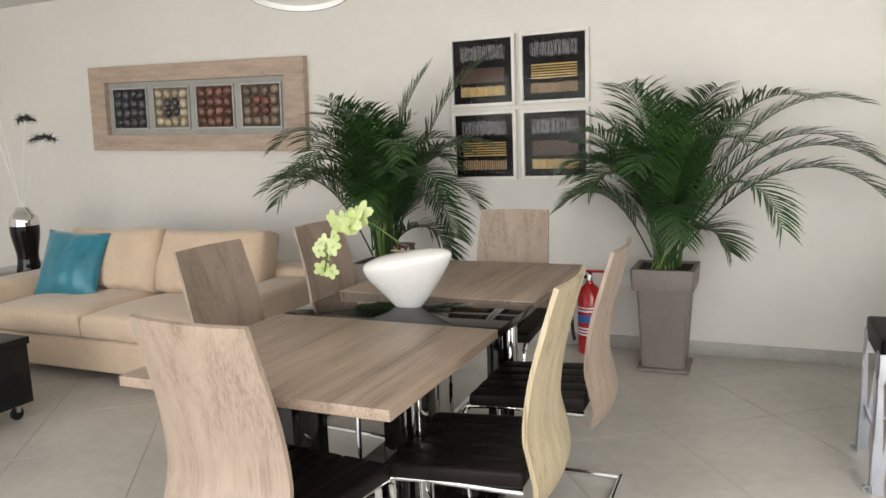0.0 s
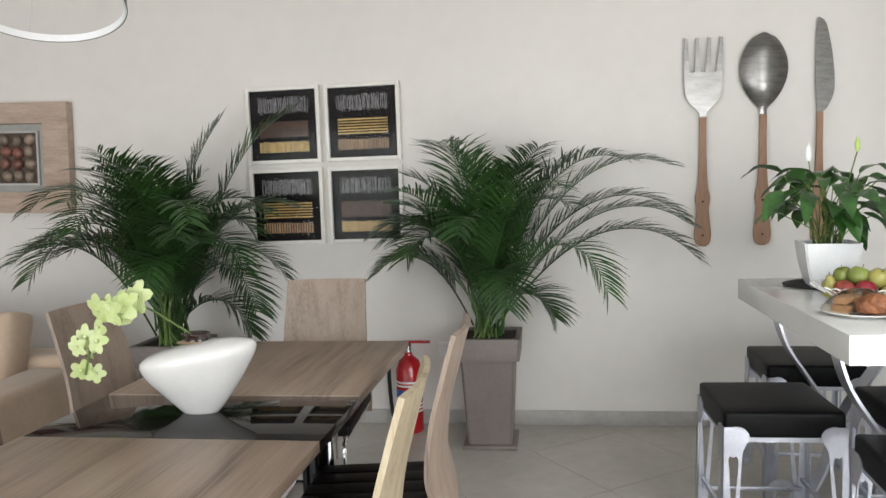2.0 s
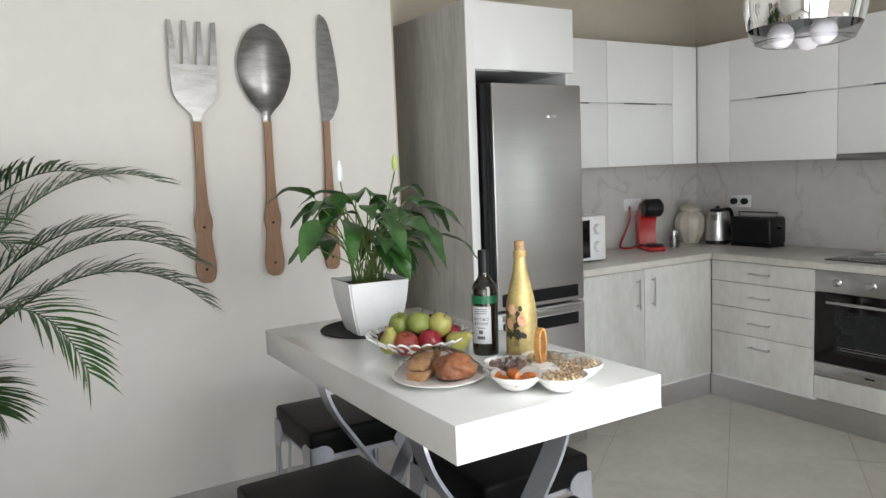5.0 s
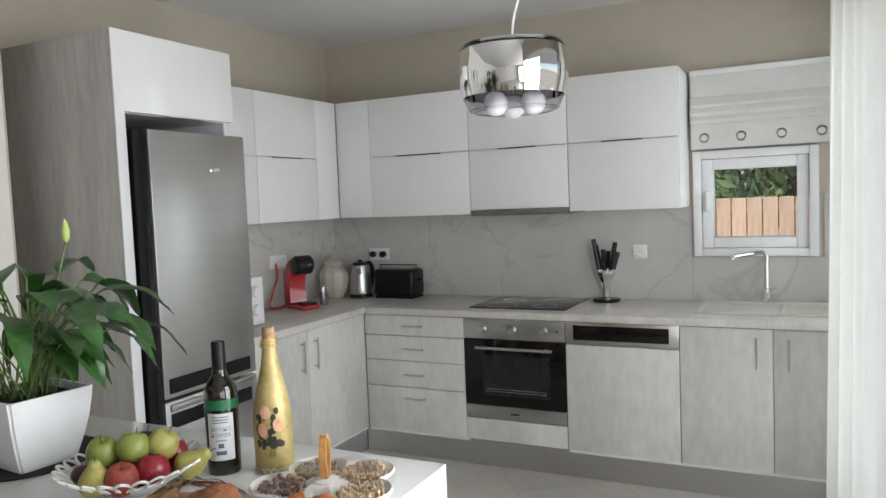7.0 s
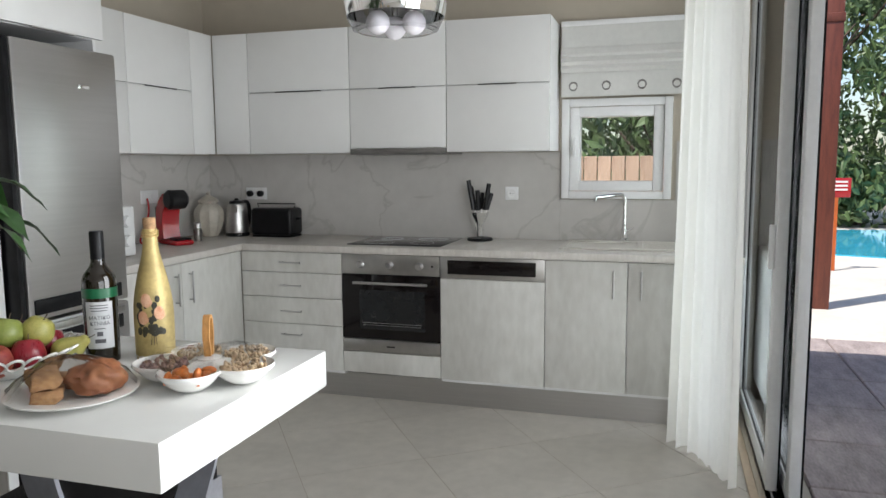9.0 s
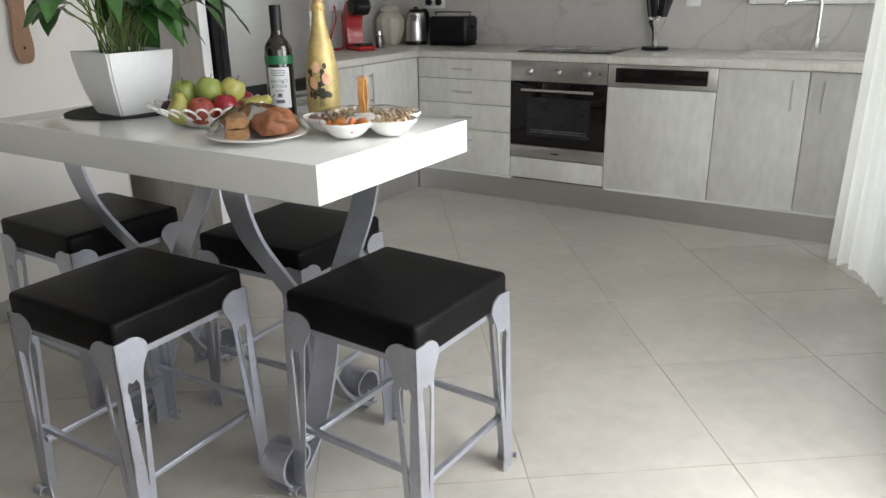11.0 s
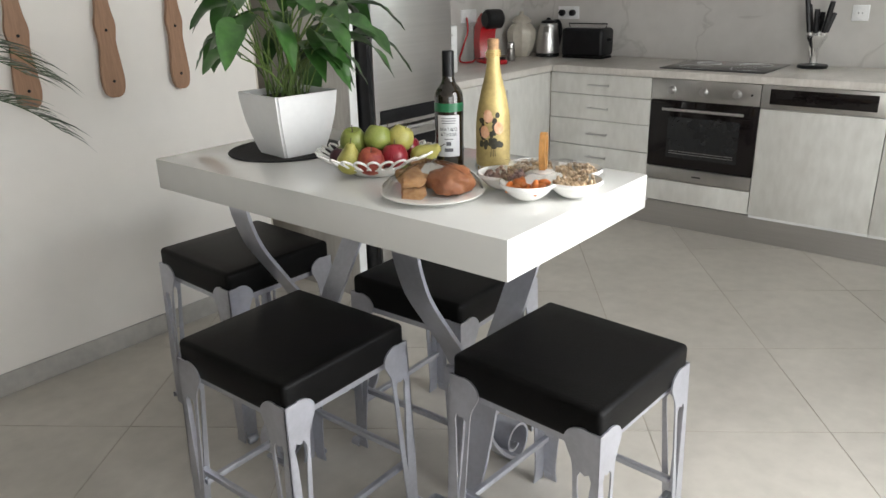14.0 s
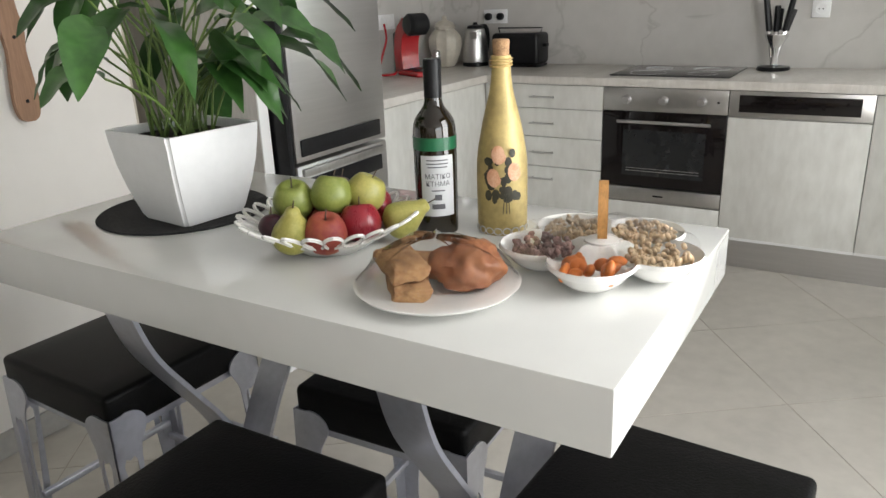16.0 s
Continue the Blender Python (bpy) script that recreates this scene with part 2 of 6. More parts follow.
nt.links.new(vr.outputs[0], mixc.inputs[0])
nt.links.new(src, mixc.inputs[6])
nt.links.new(mixc.outputs[2], bs.inputs["Base Color"])

# voile lets light through
nt = M_curtain.node_tree
tl = nt.nodes.new("ShaderNodeBsdfTranslucent")
tl.inputs[0].default_value = (0.95, 0.94, 0.91, 1)
mx = nt.nodes.new("ShaderNodeMixShader")
mx.inputs[0].default_value = 0.6
nt.links.new(nt.nodes["Principled BSDF"].outputs[0], mx.inputs[1])
nt.links.new(tl.outputs[0], mx.inputs[2])
nt.links.new(mx.outputs[0], nt.nodes["Material Output"].inputs[0])

# ---- mesh helpers ----


def box(bm, x0, x1, y0, y1, z0, z1, bevel=0.0, seg=2):
    x0, x1, y0, y1, z0, z1 = min(x0, x1), max(x0, x1), min(y0, y1), max(y0, y1), min(z0, z1), max(z0, z1)
    r = bmesh.ops.create_cube(bm, size=1.0, matrix=Matrix.LocRotScale(((x0 + x1) / 2, (y0 + y1) / 2, (z0 + z1) / 2), None, (x1 - x0, y1 - y0, z1 - z0)))
    if bevel:
        es = list({e for v in r["verts"] for e in v.link_edges})
        bmesh.ops.bevel(bm, geom=es, offset=bevel, segments=seg, affect='EDGES', profile=0.5)
    return bm


def bx(*a, **k):
    return box(bmesh.new(), *a, **k)


def lathe(profile, n=32, bm=None, at=(0, 0, 0), sx=1.0, sy=1.0, m=None):
    """A turned body from (radius, height) pairs."""
    bm = bm or bmesh.new()
    rings = []
    for r, z in profile:
        rings.append([bm.verts.new((at[0] + sx * r * math.cos(2 * math.pi * i / n), at[1] + sy * r * math.sin(2 * math.pi * i / n), at[2] + z)) for i in range(n)])
    for a, b in zip(rings, rings[1:]):
        for i in range(n):
            bm.faces.new((a[i], a[(i + 1) % n], b[(i + 1) % n], b[i]))
    loop = tuple(profile[0]) == tuple(profile[-1])
    if profile[0][0] > 1e-4 and not loop:
        bm.faces.new(rings[0][::-1])
    if profile[-1][0] > 1e-4 and not loop:
        bm.faces.new(rings[-1])
    if m is not None:
        bmesh.ops.transform(bm, matrix=m, verts=bm.verts)
    return bm


def tube(points, r, n=8, bm=None, closed=False, r2=None):
    """A round bar along points; r2: the radius at its end."""
    bm = bm or bmesh.new()
    P = [Vector(p) for p in points]
    rings, up = [], None
    for i, p in enumerate(P):
        d = (P[(i + 1) % len(P)] - P[i - 1]) if closed else (P[min(i + 1, len(P) - 1)] - P[max(i - 1, 0)])
        d.normalize()
        if up is None:
            up = d.orthogonal().normalized()
        up = (up - d * up.dot(d)).normalized()
        s = d.cross(up)
        rad = r if r2 is None else r + (r2 - r) * i / (len(P) - 1)
        rings.append([bm.verts.new(p + (up * math.cos(2 * math.pi * k / n) + s * math.sin(2 * math.pi * k / n)) * rad) for k in range(n)])
    pairs = list(zip(rings, rings[1:])) + ([(rings[-1], rings[0])] if closed else [])
    for a, b in pairs:
        for k in range(n):
            bm.faces.new((a[k], a[(k + 1) % n], b[(k + 1) % n], b[k]))
    if not closed:
        bm.faces.new(rings[0][::-1])
        bm.faces.new(rings[-1])
    return bm


def prism(outline, d0, d1, axis="y", bm=None):
    """A plate with a 2D outline, thick from d0 to d1 along axis."""
    bm = bm or bmesh.new()

    def P(u, v, d):
        return {"y": (u, d, v), "x": (d, u, v), "z": (u, v, d)}[axis]
    a = [bm.verts.new(P(u, v, d0)) for u, v in outline]
    b = [bm.verts.new(P(u, v, d1)) for u, v in outline]
    n = len(a)
    bm.faces.new(a)
    bm.faces.new(b[::-1])
    for i in range(n):
        bm.faces.new((a[i], b[i], b[(i + 1) % n], a[(i + 1) % n]))
    bmesh.ops.recalc_face_normals(bm, faces=bm.faces)
    return bm


def band(path, d0, d1, thick, axis="y", bm=None):
    """A flat bar bent along a 2D path, d0 to d1 wide along axis."""
    L, R = [], []
    for i, (u, v) in enumerate(path):
        p, q = path[max(i - 1, 0)], path[min(i + 1, len(path) - 1)]
        dx, dy = q[0] - p[0], q[1] - p[1]
        l = math.hypot(dx, dy) or 1
        L.append((u - dy / l * thick / 2, v + dx / l * thick / 2))
        R.append((u + dy / l * thick / 2, v - dx / l * thick / 2))
    bm = bm or bmesh.new()

    def P(u, v, d):
        return {"y": (u, d, v), "x": (d, u, v), "z": (u, v, d)}[axis]
    rows = [[bm.verts.new(P(*L[i], d0)), bm.verts.new(P(*L[i], d1)), bm.verts.new(P(*R[i], d1)), bm.verts.new(P(*R[i], d0))] for i in range(len(path))]
    for a, b in zip(rows, rows[1:]):
        for k in range(4):
            bm.faces.new((a[k], a[(k + 1) % 4], b[(k + 1) % 4], b[k]))
    bm.faces.new(rows[0][::-1])
    bm.faces.new(rows[-1])
    bmesh.ops.recalc_face_normals(bm, faces=bm.faces)
    return bm


def spline(pts, n=8):
    """Points of a smooth curve through pts."""
    P = [Vector(p) for p in pts]
    out = []
    for i in range(len(P) - 1):
        a, b, c, d = P[max(i - 1, 0)], P[i], P[i + 1], P[min(i + 2, len(P) - 1)]
        for k in range(n):
            t = k / n
            out.append(0.5 * ((2 * b) + (c - a) * t + (2 * a - 5 * b + 4 * c - d) * t * t + (3 * b - a - 3 * c + d) * t ** 3))
    out.append(P[-1])
    return out


def mesh(bm, name, material, smooth=35):
    me = bpy.data.meshes.new(name)
    bm.normal_update()
    for f in bm.faces:
        f.smooth = smooth > 0
    if smooth:
        for e in bm.edges:
            if len(e.link_faces) == 2 and e.calc_face_angle(0) > radians(smooth):
                e.smooth = False
    bm.to_mesh(me)
    bm.free()
    me.materials.append(material)
    return me


def part(name, bm, material, parent, label="", smooth=35):
    ob = new(name, mesh(bm, name, material, smooth))
    ob.parent = parent
    if label:
        ob["label"] = label
    return ob


def thing(name, label, category, at=(0, 0, 0), rz=0, group="", rx=0, ry=0):
    ob = new(name)
    ob.empty_display_size = 0.1
    ob.matrix_basis = pose(*at, rx, ry, rz)
    return tagged(ob, label, category, group)


def solo(name, bm, material, label, category, at=(0, 0, 0), rz=0, group="", smooth=35, rx=0, ry=0, kind=""):
    ob = new(name, mesh(bm, name, material, smooth))
    ob.matrix_basis = pose(*at, rx, ry, rz)
    return tagged(ob, label, category, group, kind)


def setting(name, bm, material, label, category, smooth=35):
    return solo(name, bm, material, label, category, kind="structure", smooth=smooth)


def wall_with_hole(axis, d0, d1, u0, u1, z0, z1, holes):
    """A wall from u0 to u1, thick from d0 to d1 along the other axis, with openings (ua, ub, za, zb)."""
    bm = bmesh.new()

    def put(ua, ub, za, zb):
        if ub - ua > 1e-4 and zb - za > 1e-4:
            box(bm, *((ua, ub, d0, d1) if axis == "x" else (d0, d1, ua, ub)), za, zb)
    u = u0
    for ua, ub, za, zb in sorted(holes):
        put(u, ua, z0, z1)
        put(ua, ub, z0, za)
        put(ua, ub, zb, z1)
        u = ub
    put(u, u1, z0, z1)
    return bm


# ---- the room ----
H = 2.64
YN, YK, XE, YS = 6.0, 6.26, 5.46, 2.78
XC = 2.90
setting("wall_north", bx(-6.2, XC, YN, YN + 0.5, 0, H), M_wall, "pale cream painted plaster wall behind the dining table", "wall")
setting("wall_kitchen_north", bx(XC, XE + 0.2, YK, YK + 0.24, 0, H), M_wall_k, "beige painted kitchen wall above white cabinets", "wall")
WY0, WY1, WZ0, WZ1 = 3.19, 3.755, 1.20, 1.72
setting("wall_east", wall_with_hole("y", XE, XE + 0.22, YS - 0.2, YK, 0, H, [(WY0, WY1, WZ0, WZ1)]), M_wall_k, "beige painted kitchen wall with a small window", "wall")
setting("wall_kitchen_south", wall_with_hole("x", YS - 0.2, YS, 1.75, XE, 0, H, [(1.95, 5.40, 0.02, 2.32)]), M_wall_k, "beige wall round the sliding glass doors", "wall")
# two unseen walls; their openings are guessed, to let daylight in
setting("wall_living_east", wall_with_hole("y", 1.75, 1.95, -1.2, YS - 0.2, 0, H, [(-0.75, 1.95, 0.02, 2.32)]), M_wall, "unseen pale plaster wall with an opening for daylight", "wall")
setting("wall_living_south", wall_with_hole("x", -1.2, -1.0, -6.2, 1.75, 0, H, [(-4.6, 0.6, 0.02, 2.32)]), M_wall, "unseen pale plaster wall with a wide opening for daylight", "wall")
setting("wall_west", bx(-6.4, -6.2, -1.2, YN + 0.5, 0, H), M_wall, "pale plaster wall closing the living room", "wall")
bm = bx(-6.4, 5.68, -1.2, 6.5, H, H + 0.2)
setting("ceiling", bm, M_ceil, "flat white painted ceiling", "ceiling")
# unseen slab added to keep sun off the door and shade the terrace
setting("shade_slab", bx(1.95, 5.95, 0.6, YS - 0.2, H + 0.03, H + 0.18), M_ceil, "unseen white roof slab added to shade the terrace door", "roof")
setting("baseboard", bx(-6.2, XC - 0.02, YN - 0.012, YN - 0.0005, 0.0, 0.085, bevel=0.003), M_base, "grey tile skirting along the wall", "baseboard")
setting("trim", bx(XC + 0.0005, XC + 0.01, YN + 0.001, YK - 0.001, 0, H - 0.001), M_wall_k, "painted return of the wall beside the fridge column", "wall")

# window in the east wall
win = setting("window_1", bx(XE - 0.012, XE + 0.1, WY0 + 0.012, WY0 + 0.07, WZ0 + 0.012, WZ1 - 0.012, bevel=0.006), M_white, "small white plastic kitchen window ajar", "window")
for a in ((WY1 - 0.07, WY1 - 0.012, WZ0 + 0.012, WZ1 - 0.012), (WY0 + 0.0702, WY1 - 0.0702, WZ0 + 0.012, WZ0 + 0.07), (WY0 + 0.0702, WY1 - 0.0702, WZ1 - 0.07, WZ1 - 0.012)):
    part("window_frame", bx(XE - 0.011, XE + 0.1, *a, bevel=0.006), M_white, win)
for a in ((WY0 - 0.035, WY0 + 0.01, WZ0 - 0.035, WZ1 + 0.035), (WY1 - 0.01, WY1 + 0.035, WZ0 - 0.035, WZ1 + 0.035), (WY0 + 0.011, WY1 - 0.011, WZ0 - 0.035, WZ0 + 0.01), (WY0 + 0.011, WY1 - 0.011, WZ1 - 0.01, WZ1 + 0.035)):
    part("casing", bx(XE - 0.03, XE + 0.004, *a, bevel=0.004), M_white, win)
part("handle", bx(XE - 0.045, XE - 0.013, WY1 - 0.05, WY1 - 0.03, 1.42, 1.53, bevel=0.006), M_white, win)
g = part("pane", bx(XE + 0.03, XE + 0.036, WY0 + 0.068, WY1 - 0.068, WZ0 + 0.068, WZ1 - 0.068), M_glass, win)
g.visible_shadow = False

# sliding glass doors
dr = setting("door_1", bx(1.95, 5.40, YS - 0.17, YS - 0.02, 0.0, 0.02, bevel=0.004), M_alu, "white aluminium sliding glass door partly open", "door")


def leaf(x0, x1, y, name="door_leaf"):
    d = 0.022
    lf = part(name, bx(x0, x0 + 0.08, y - d, y + d, 0.03, 2.31, bevel=0.005), M_alu, dr)
    part("stile", bx(x1 - 0.08, x1, y - d, y + d, 0.03, 2.31, bevel=0.005), M_alu, lf)
    part("rail", bx(x0 + 0.081, x1 - 0.081, y - d + 0.001, y + d - 0.001, 0.031, 0.11, bevel=0.004), M_alu, lf)
    part("rail", bx(x0 + 0.081, x1 - 0.081, y - d + 0.001, y + d - 0.001, 2.23, 2.309, bevel=0.004), M_alu, lf)
    p = part("pane", bx(x0 + 0.078, x1 - 0.078, y - 0.004, y + 0.004, 0.108, 2.232), M_glass, lf)
    p.visible_shadow = False
    for za, zb in ((0.11, 0.118), (2.222, 2.23)):
        part("gasket", bx(x0 + 0.081, x1 - 0.081, y + 0.0045, y + 0.012, za, zb), M_black, lf)
    for xa in (x0 + 0.0805, x1 - 0.0885):
        part("gasket", bx(xa, xa + 0.008, y + 0.0045, y + 0.012, 0.12, 2.22), M_black, lf)
    part("brush_seal", bx(x0 + 0.004, x0 + 0.075, y - d - 0.008, y - d - 0.0002, 0.04, 2.3), M_black, lf, "black brush seal")
    return lf


inner = leaf(4.12, 5.375, YS - 0.048)
part("pull_handle", bx(4.145, 4.175, YS - 0.026, YS - 0.004, 0.95, 1.13, bevel=0.005), M_alu, inner)
leaf(3.99, 5.30, YS - 0.115)
for a in ((5.381, 5.40, 0.03, 2.32), (1.95, 1.969, 0.03, 2.32)):
    part("jamb", bx(a[0], a[1], YS - 0.17, YS - 0.02, a[2], a[3]), M_alu, dr)
part("head", bx(1.97, 5.38, YS - 0.17, YS - 0.02, 2.311, 2.32), M_alu, dr)
for y in (YS - 0.048, YS - 0.115):
    part("track", bx(1.97, 5.38, y - 0.004, y + 0.004, 0.0201, 0.029), M_steel, dr)
    part("track_groove", bx(1.97, 5.38, y - 0.022, y - 0.0045, 0.0201, 0.0215), M_black, dr)
part("threshold", bx(1.96, 5.38, YS - 0.0195, YS + 0.035, 0.0, 0.012, bevel=0.003), mat("cream_stone", (0.55, 0.44, 0.32), 0.5, vary=0.06), dr)


def curtain(name, x0, x1, y0, y1, z0, z1, folds, label):
    """A hanging voile gathered in folds between two plan points."""
    bm = bmesh.new()
    n, rows = folds * 8, 14
    d = Vector((x1 - x0, y1 - y0))
    nrm = Vector((-d.y, d.x)).normalized()
    g = []
    rnd = random.Random(5)
    ph = [rnd.uniform(-0.8, 0.8) for _ in range(folds + 2)]
    for j in range(rows + 1):
        t = j / rows
        row = []
        for i in range(n + 1):
            u = i / n
            amp = (0.016 + 0.026 * (1 - t)) * (0.55 + 0.45 * math.sin(i * 0.11 + 1.0))
            w = math.sin(2 * math.pi * folds * u + ph[int(u * folds)] * (1 - t)) * amp
            pinch = 1 - 0.18 * t
            c = 0.5 + (u - 0.5) * pinch
            p = Vector((x0, y0)) + d * c + nrm * w
            row.append(bm.verts.new((p.x, p.y, z0 + (z1 - z0) * t + (0.012 * math.sin(i * 0.9) if j == 0 else 0))))
        g.append(row)
    for a, b in zip(g, g[1:]):
        for i in range(n):
            bm.faces.new((a[i], a[i + 1], b[i + 1], b[i]))
    ob = solo(name, bm, M_curtain, label, "curtain", smooth=80)
    return ob


curtain("curtain", 4.70, 4.15, 3.14, 2.86, 0.015, 2.60, 7, "sheer ivory voile curtain gathered beside the sliding door")
solo("curtain_rail", bx(1.9, 4.9, 2.93, 2.96, 2.6, 2.638, bevel=0.004), M_white, "slim white curtain rail on the ceiling", "curtain rail")

# ---- kitchen ----


def bar_handle(parent, a, b, out, r=0.005):
    """A slim bar handle from a to b on two stubs; out: the way off the door."""
    a, b, out = Vector(a), Vector(b), Vector(out)
    bm = tube([a + out - (b - a) * 0.12, b + out + (b - a) * 0.12], r, 10)
    tube([a, a + out], r * 0.8, 8, bm)
    tube([b, b + out], r * 0.8, 8, bm)
    part("handle", bm, M_steel, parent, "brushed steel bar handle")


FX, FZ0, FZ1 = 4.85, 0.165, 0.868
G = 0.002


def base_unit(label, y0, y1):
    t = thing("base_cabinet", label, "cabinet", group="kitchen base cabinets")
    part("body", bx(FX + 0.02, XE - 0.012, y0 + 0.001, y1 - 0.001, FZ0 - 0.02, FZ1), M_white, t)
    return t


# drawers
t = base_unit("whitewashed wood drawer unit with four drawers", 4.98, 5.645)
for z0, z1 in ((0.165, 0.430), (0.434, 0.590), (0.594, 0.741), (0.745, 0.864)):
    d = part("drawer_front", bx(FX, FX + 0.019, 4.98 + G, 5.645 - G, z0, z1, bevel=0.0015), M_whitewood, t)
    zc = z1 - 0.06 if z1 - z0 > 0.2 else (z0 + z1) / 2
    bar_handle(d, (FX, 5.25, zc), (FX, 5.36, zc), (-0.028, 0, 0))
# oven
t = thing("built_in_oven", "steel and black glass built-in oven under the hob", "oven")
part("body", bx(FX + 0.02, XE - 0.02, 4.382, 4.978, 0.29, FZ1), M_black, t)
part("control_panel", bx(FX - 0.004, FX + 0.019, 4.382, 4.978, 0.752, 0.866, bevel=0.002), M_steel_h, t, "brushed steel control panel")
for y in (4.50, 4.68, 4.86):
    k = lathe([(0.0, 0.03), (0.015, 0.03), (0.018, 0.025), (0.019, 0.004), (0.024, 0.0)], 20, m=Matrix.Translation((FX - 0.004, y, 0.808)) @ Matrix.Rotation(radians(-90), 4, 'Y'))
    part("knob", k, M_steel, t)
part("indicator", lathe([(0.006, 0), (0.006, 0.002)], 12, m=Matrix.Translation((FX - 0.004, 4.425, 0.808)) @ Matrix.Rotation(radians(-90), 4, 'Y')), M_black, t)
d = part("oven_door", bx(FX - 0.004, FX + 0.019, 4.382, 4.978, 0.372, 0.748, bevel=0.002), M_bglass, t, "black glass oven door")
part("door_window", bx(FX - 0.0055, FX - 0.0042, 4.47, 4.87, 0.43, 0.66), mat("oven_glass", (0.014, 0.015, 0.016), 0.25, vary=0.1), d)
for z in (0.455, 0.468):
    part("rack_bar", tube([(FX - 0.0062, 4.49, z), (FX - 0.0062, 4.85, z)], 0.0012, 6), M_steel, d)
bar_handle(d, (FX - 0.004, 4.49, 0.705), (FX - 0.004, 4.85, 0.705), (-0.035, 0, 0), 0.008)
part("lower_trim", bx(FX - 0.004, FX + 0.019, 4.382, 4.978, 0.296, 0.368, bevel=0.002), M_steel_h, t)
part("badge", bx(FX - 0.0055, FX - 0.0041, 4.655, 4.705, 0.326, 0.334), M_black, t)
solo("oven_plinth_panel", bx(FX, FX + 0.019, 4.382, 4.978, 0.165, 0.290, bevel=0.0015), M_whitewood, "whitewashed wood filler panel under the oven", "panel")
# dishwasher
t = base_unit("integrated dishwasher with a whitewashed wood door", 3.79, 4.38)
t.name = "dishwasher"
t["category"] = "dishwasher"
part("door_front", bx(FX, FX + 0.019, 3.79 + G, 4.38 - G, 0.165, 0.742, bevel=0.0015), M_whitewood, t)
part("control_strip", bx(FX - 0.002, FX + 0.019, 3.79 + G, 4.38 - G, 0.746, 0.866, bevel=0.002), M_steel_h, t, "brushed steel control strip")
part("display", bx(FX - 0.0045, FX - 0.0015, 3.84, 4.335, 0.77, 0.848, bevel=0.001), M_bglass, t, "glossy black control display")
# sink unit
t = base_unit("whitewashed wood sink cabinet with two doors", 2.80, 3.79)
for y0, y1, hy in ((3.36, 3.79, 3.43), (2.80, 3.36, 3.29)):
    d = part("door", bx(FX, FX + 0.019, y0 + G, y1 - G, 0.165, 0.864, bevel=0.0015), M_whitewood, t)
    bar_handle(d, (FX, hy, 0.69), (FX, hy, 0.81), (-0.028, 0, 0))
# north run
FY = 5.645
t = thing("base_cabinet", "whitewashed wood corner cabinet with two doors", "cabinet", group="kitchen base cabinets")
part("body", bx(3.70, FX + 0.018, FY + 0.02, YK - 0.012, FZ0 - 0.02, FZ1), M_white, t)
for x0, x1, hx in ((3.70, 4.27, 4.21), (4.27, 4.848, 4.33)):
    d = part("door", bx(x0 + G, x1 - G, FY, FY + 0.019, 0.165, 0.864, bevel=0.0015), M_whitewood, t)
    bar_handle(d, (hx, FY, 0.66), (hx, FY, 0.80), (0, -0.028, 0))
solo("toe_kick", bx(FX + 0.05, FX + 0.065, 2.80, 5.69, 0.0, 0.145), M_steel, "grey metal-look plinth under the cabinets", "plinth")
solo("toe_kick", bx(3.70, FX + 0.049, 5.695, 5.71, 0.0, 0.145), M_steel, "grey metal-look plinth under the cabinets", "plinth")
# worktop
bm = bx(FX - 0.02, XE - 0.012, 2.80, 5.625, 0.87, 0.91, bevel=0.004)
wt = solo("worktop", bm, M_counter, "pale stone-look laminate corner worktop", "worktop")
part("return", bx(3.70, XE - 0.012, 5.6252, YK - 0.012, 0.87, 0.91, bevel=0.004), M_counter, wt)
# splashback
sb = solo("splashback", bx(XE - 0.011, XE - 0.001, 3.80, YK - 0.012, 0.91, 1.446), M_marble, "veined white marble-look splashback panel", "splashback")
part("side_panel", bx(3.70, XE - 0.0112, YK - 0.011, YK - 0.001, 0.91, 1.446), M_marble, sb)
part("window_panel", bx(XE - 0.0108, XE - 0.001, 2.80, 3.799, 0.91, 1.160), M_marble, sb)
part("narrow_panel", bx(XE - 0.0106, XE - 0.001, 2.80, 3.13, 1.161, 1.50), M_marble, sb)

# wall cabinets
UX, UZ0, UZM, UZ1 = 5.09, 1.45, 1.826, 2.19


def upper(y0, y1, z0=UZ0, label="glossy white handleless wall cabinet with two flap doors", filler=False):
    t = thing("wall_cabinet", label, "cabinet", group="kitchen wall cabinets")
    part("body", bx(UX + 0.02, XE - 0.001, y0 + 0.001, y1 - 0.001, z0, UZ1 - 0.001), M_white, t)
    if filler:
        part("door", bx(UX, UX + 0.019, y0 + G, y1 - G, z0, UZ1, bevel=0.0015), M_gloss, t)
        return t
    for a, b in ((z0, UZM - 0.003), (UZM + 0.003, UZ1)):
        d = part("door", bx(UX, UX + 0.019, y0 + G, y1 - G, a, b, bevel=0.0015), M_gloss, t)
        if a > 1.6:
            part("edge_pull", bx(UX - 0.008, UX + 0.01, y0 + 0.19, y1 - 0.19, a - 0.006, a - 0.001), M_black, d, "thin dark edge pull")
    return t


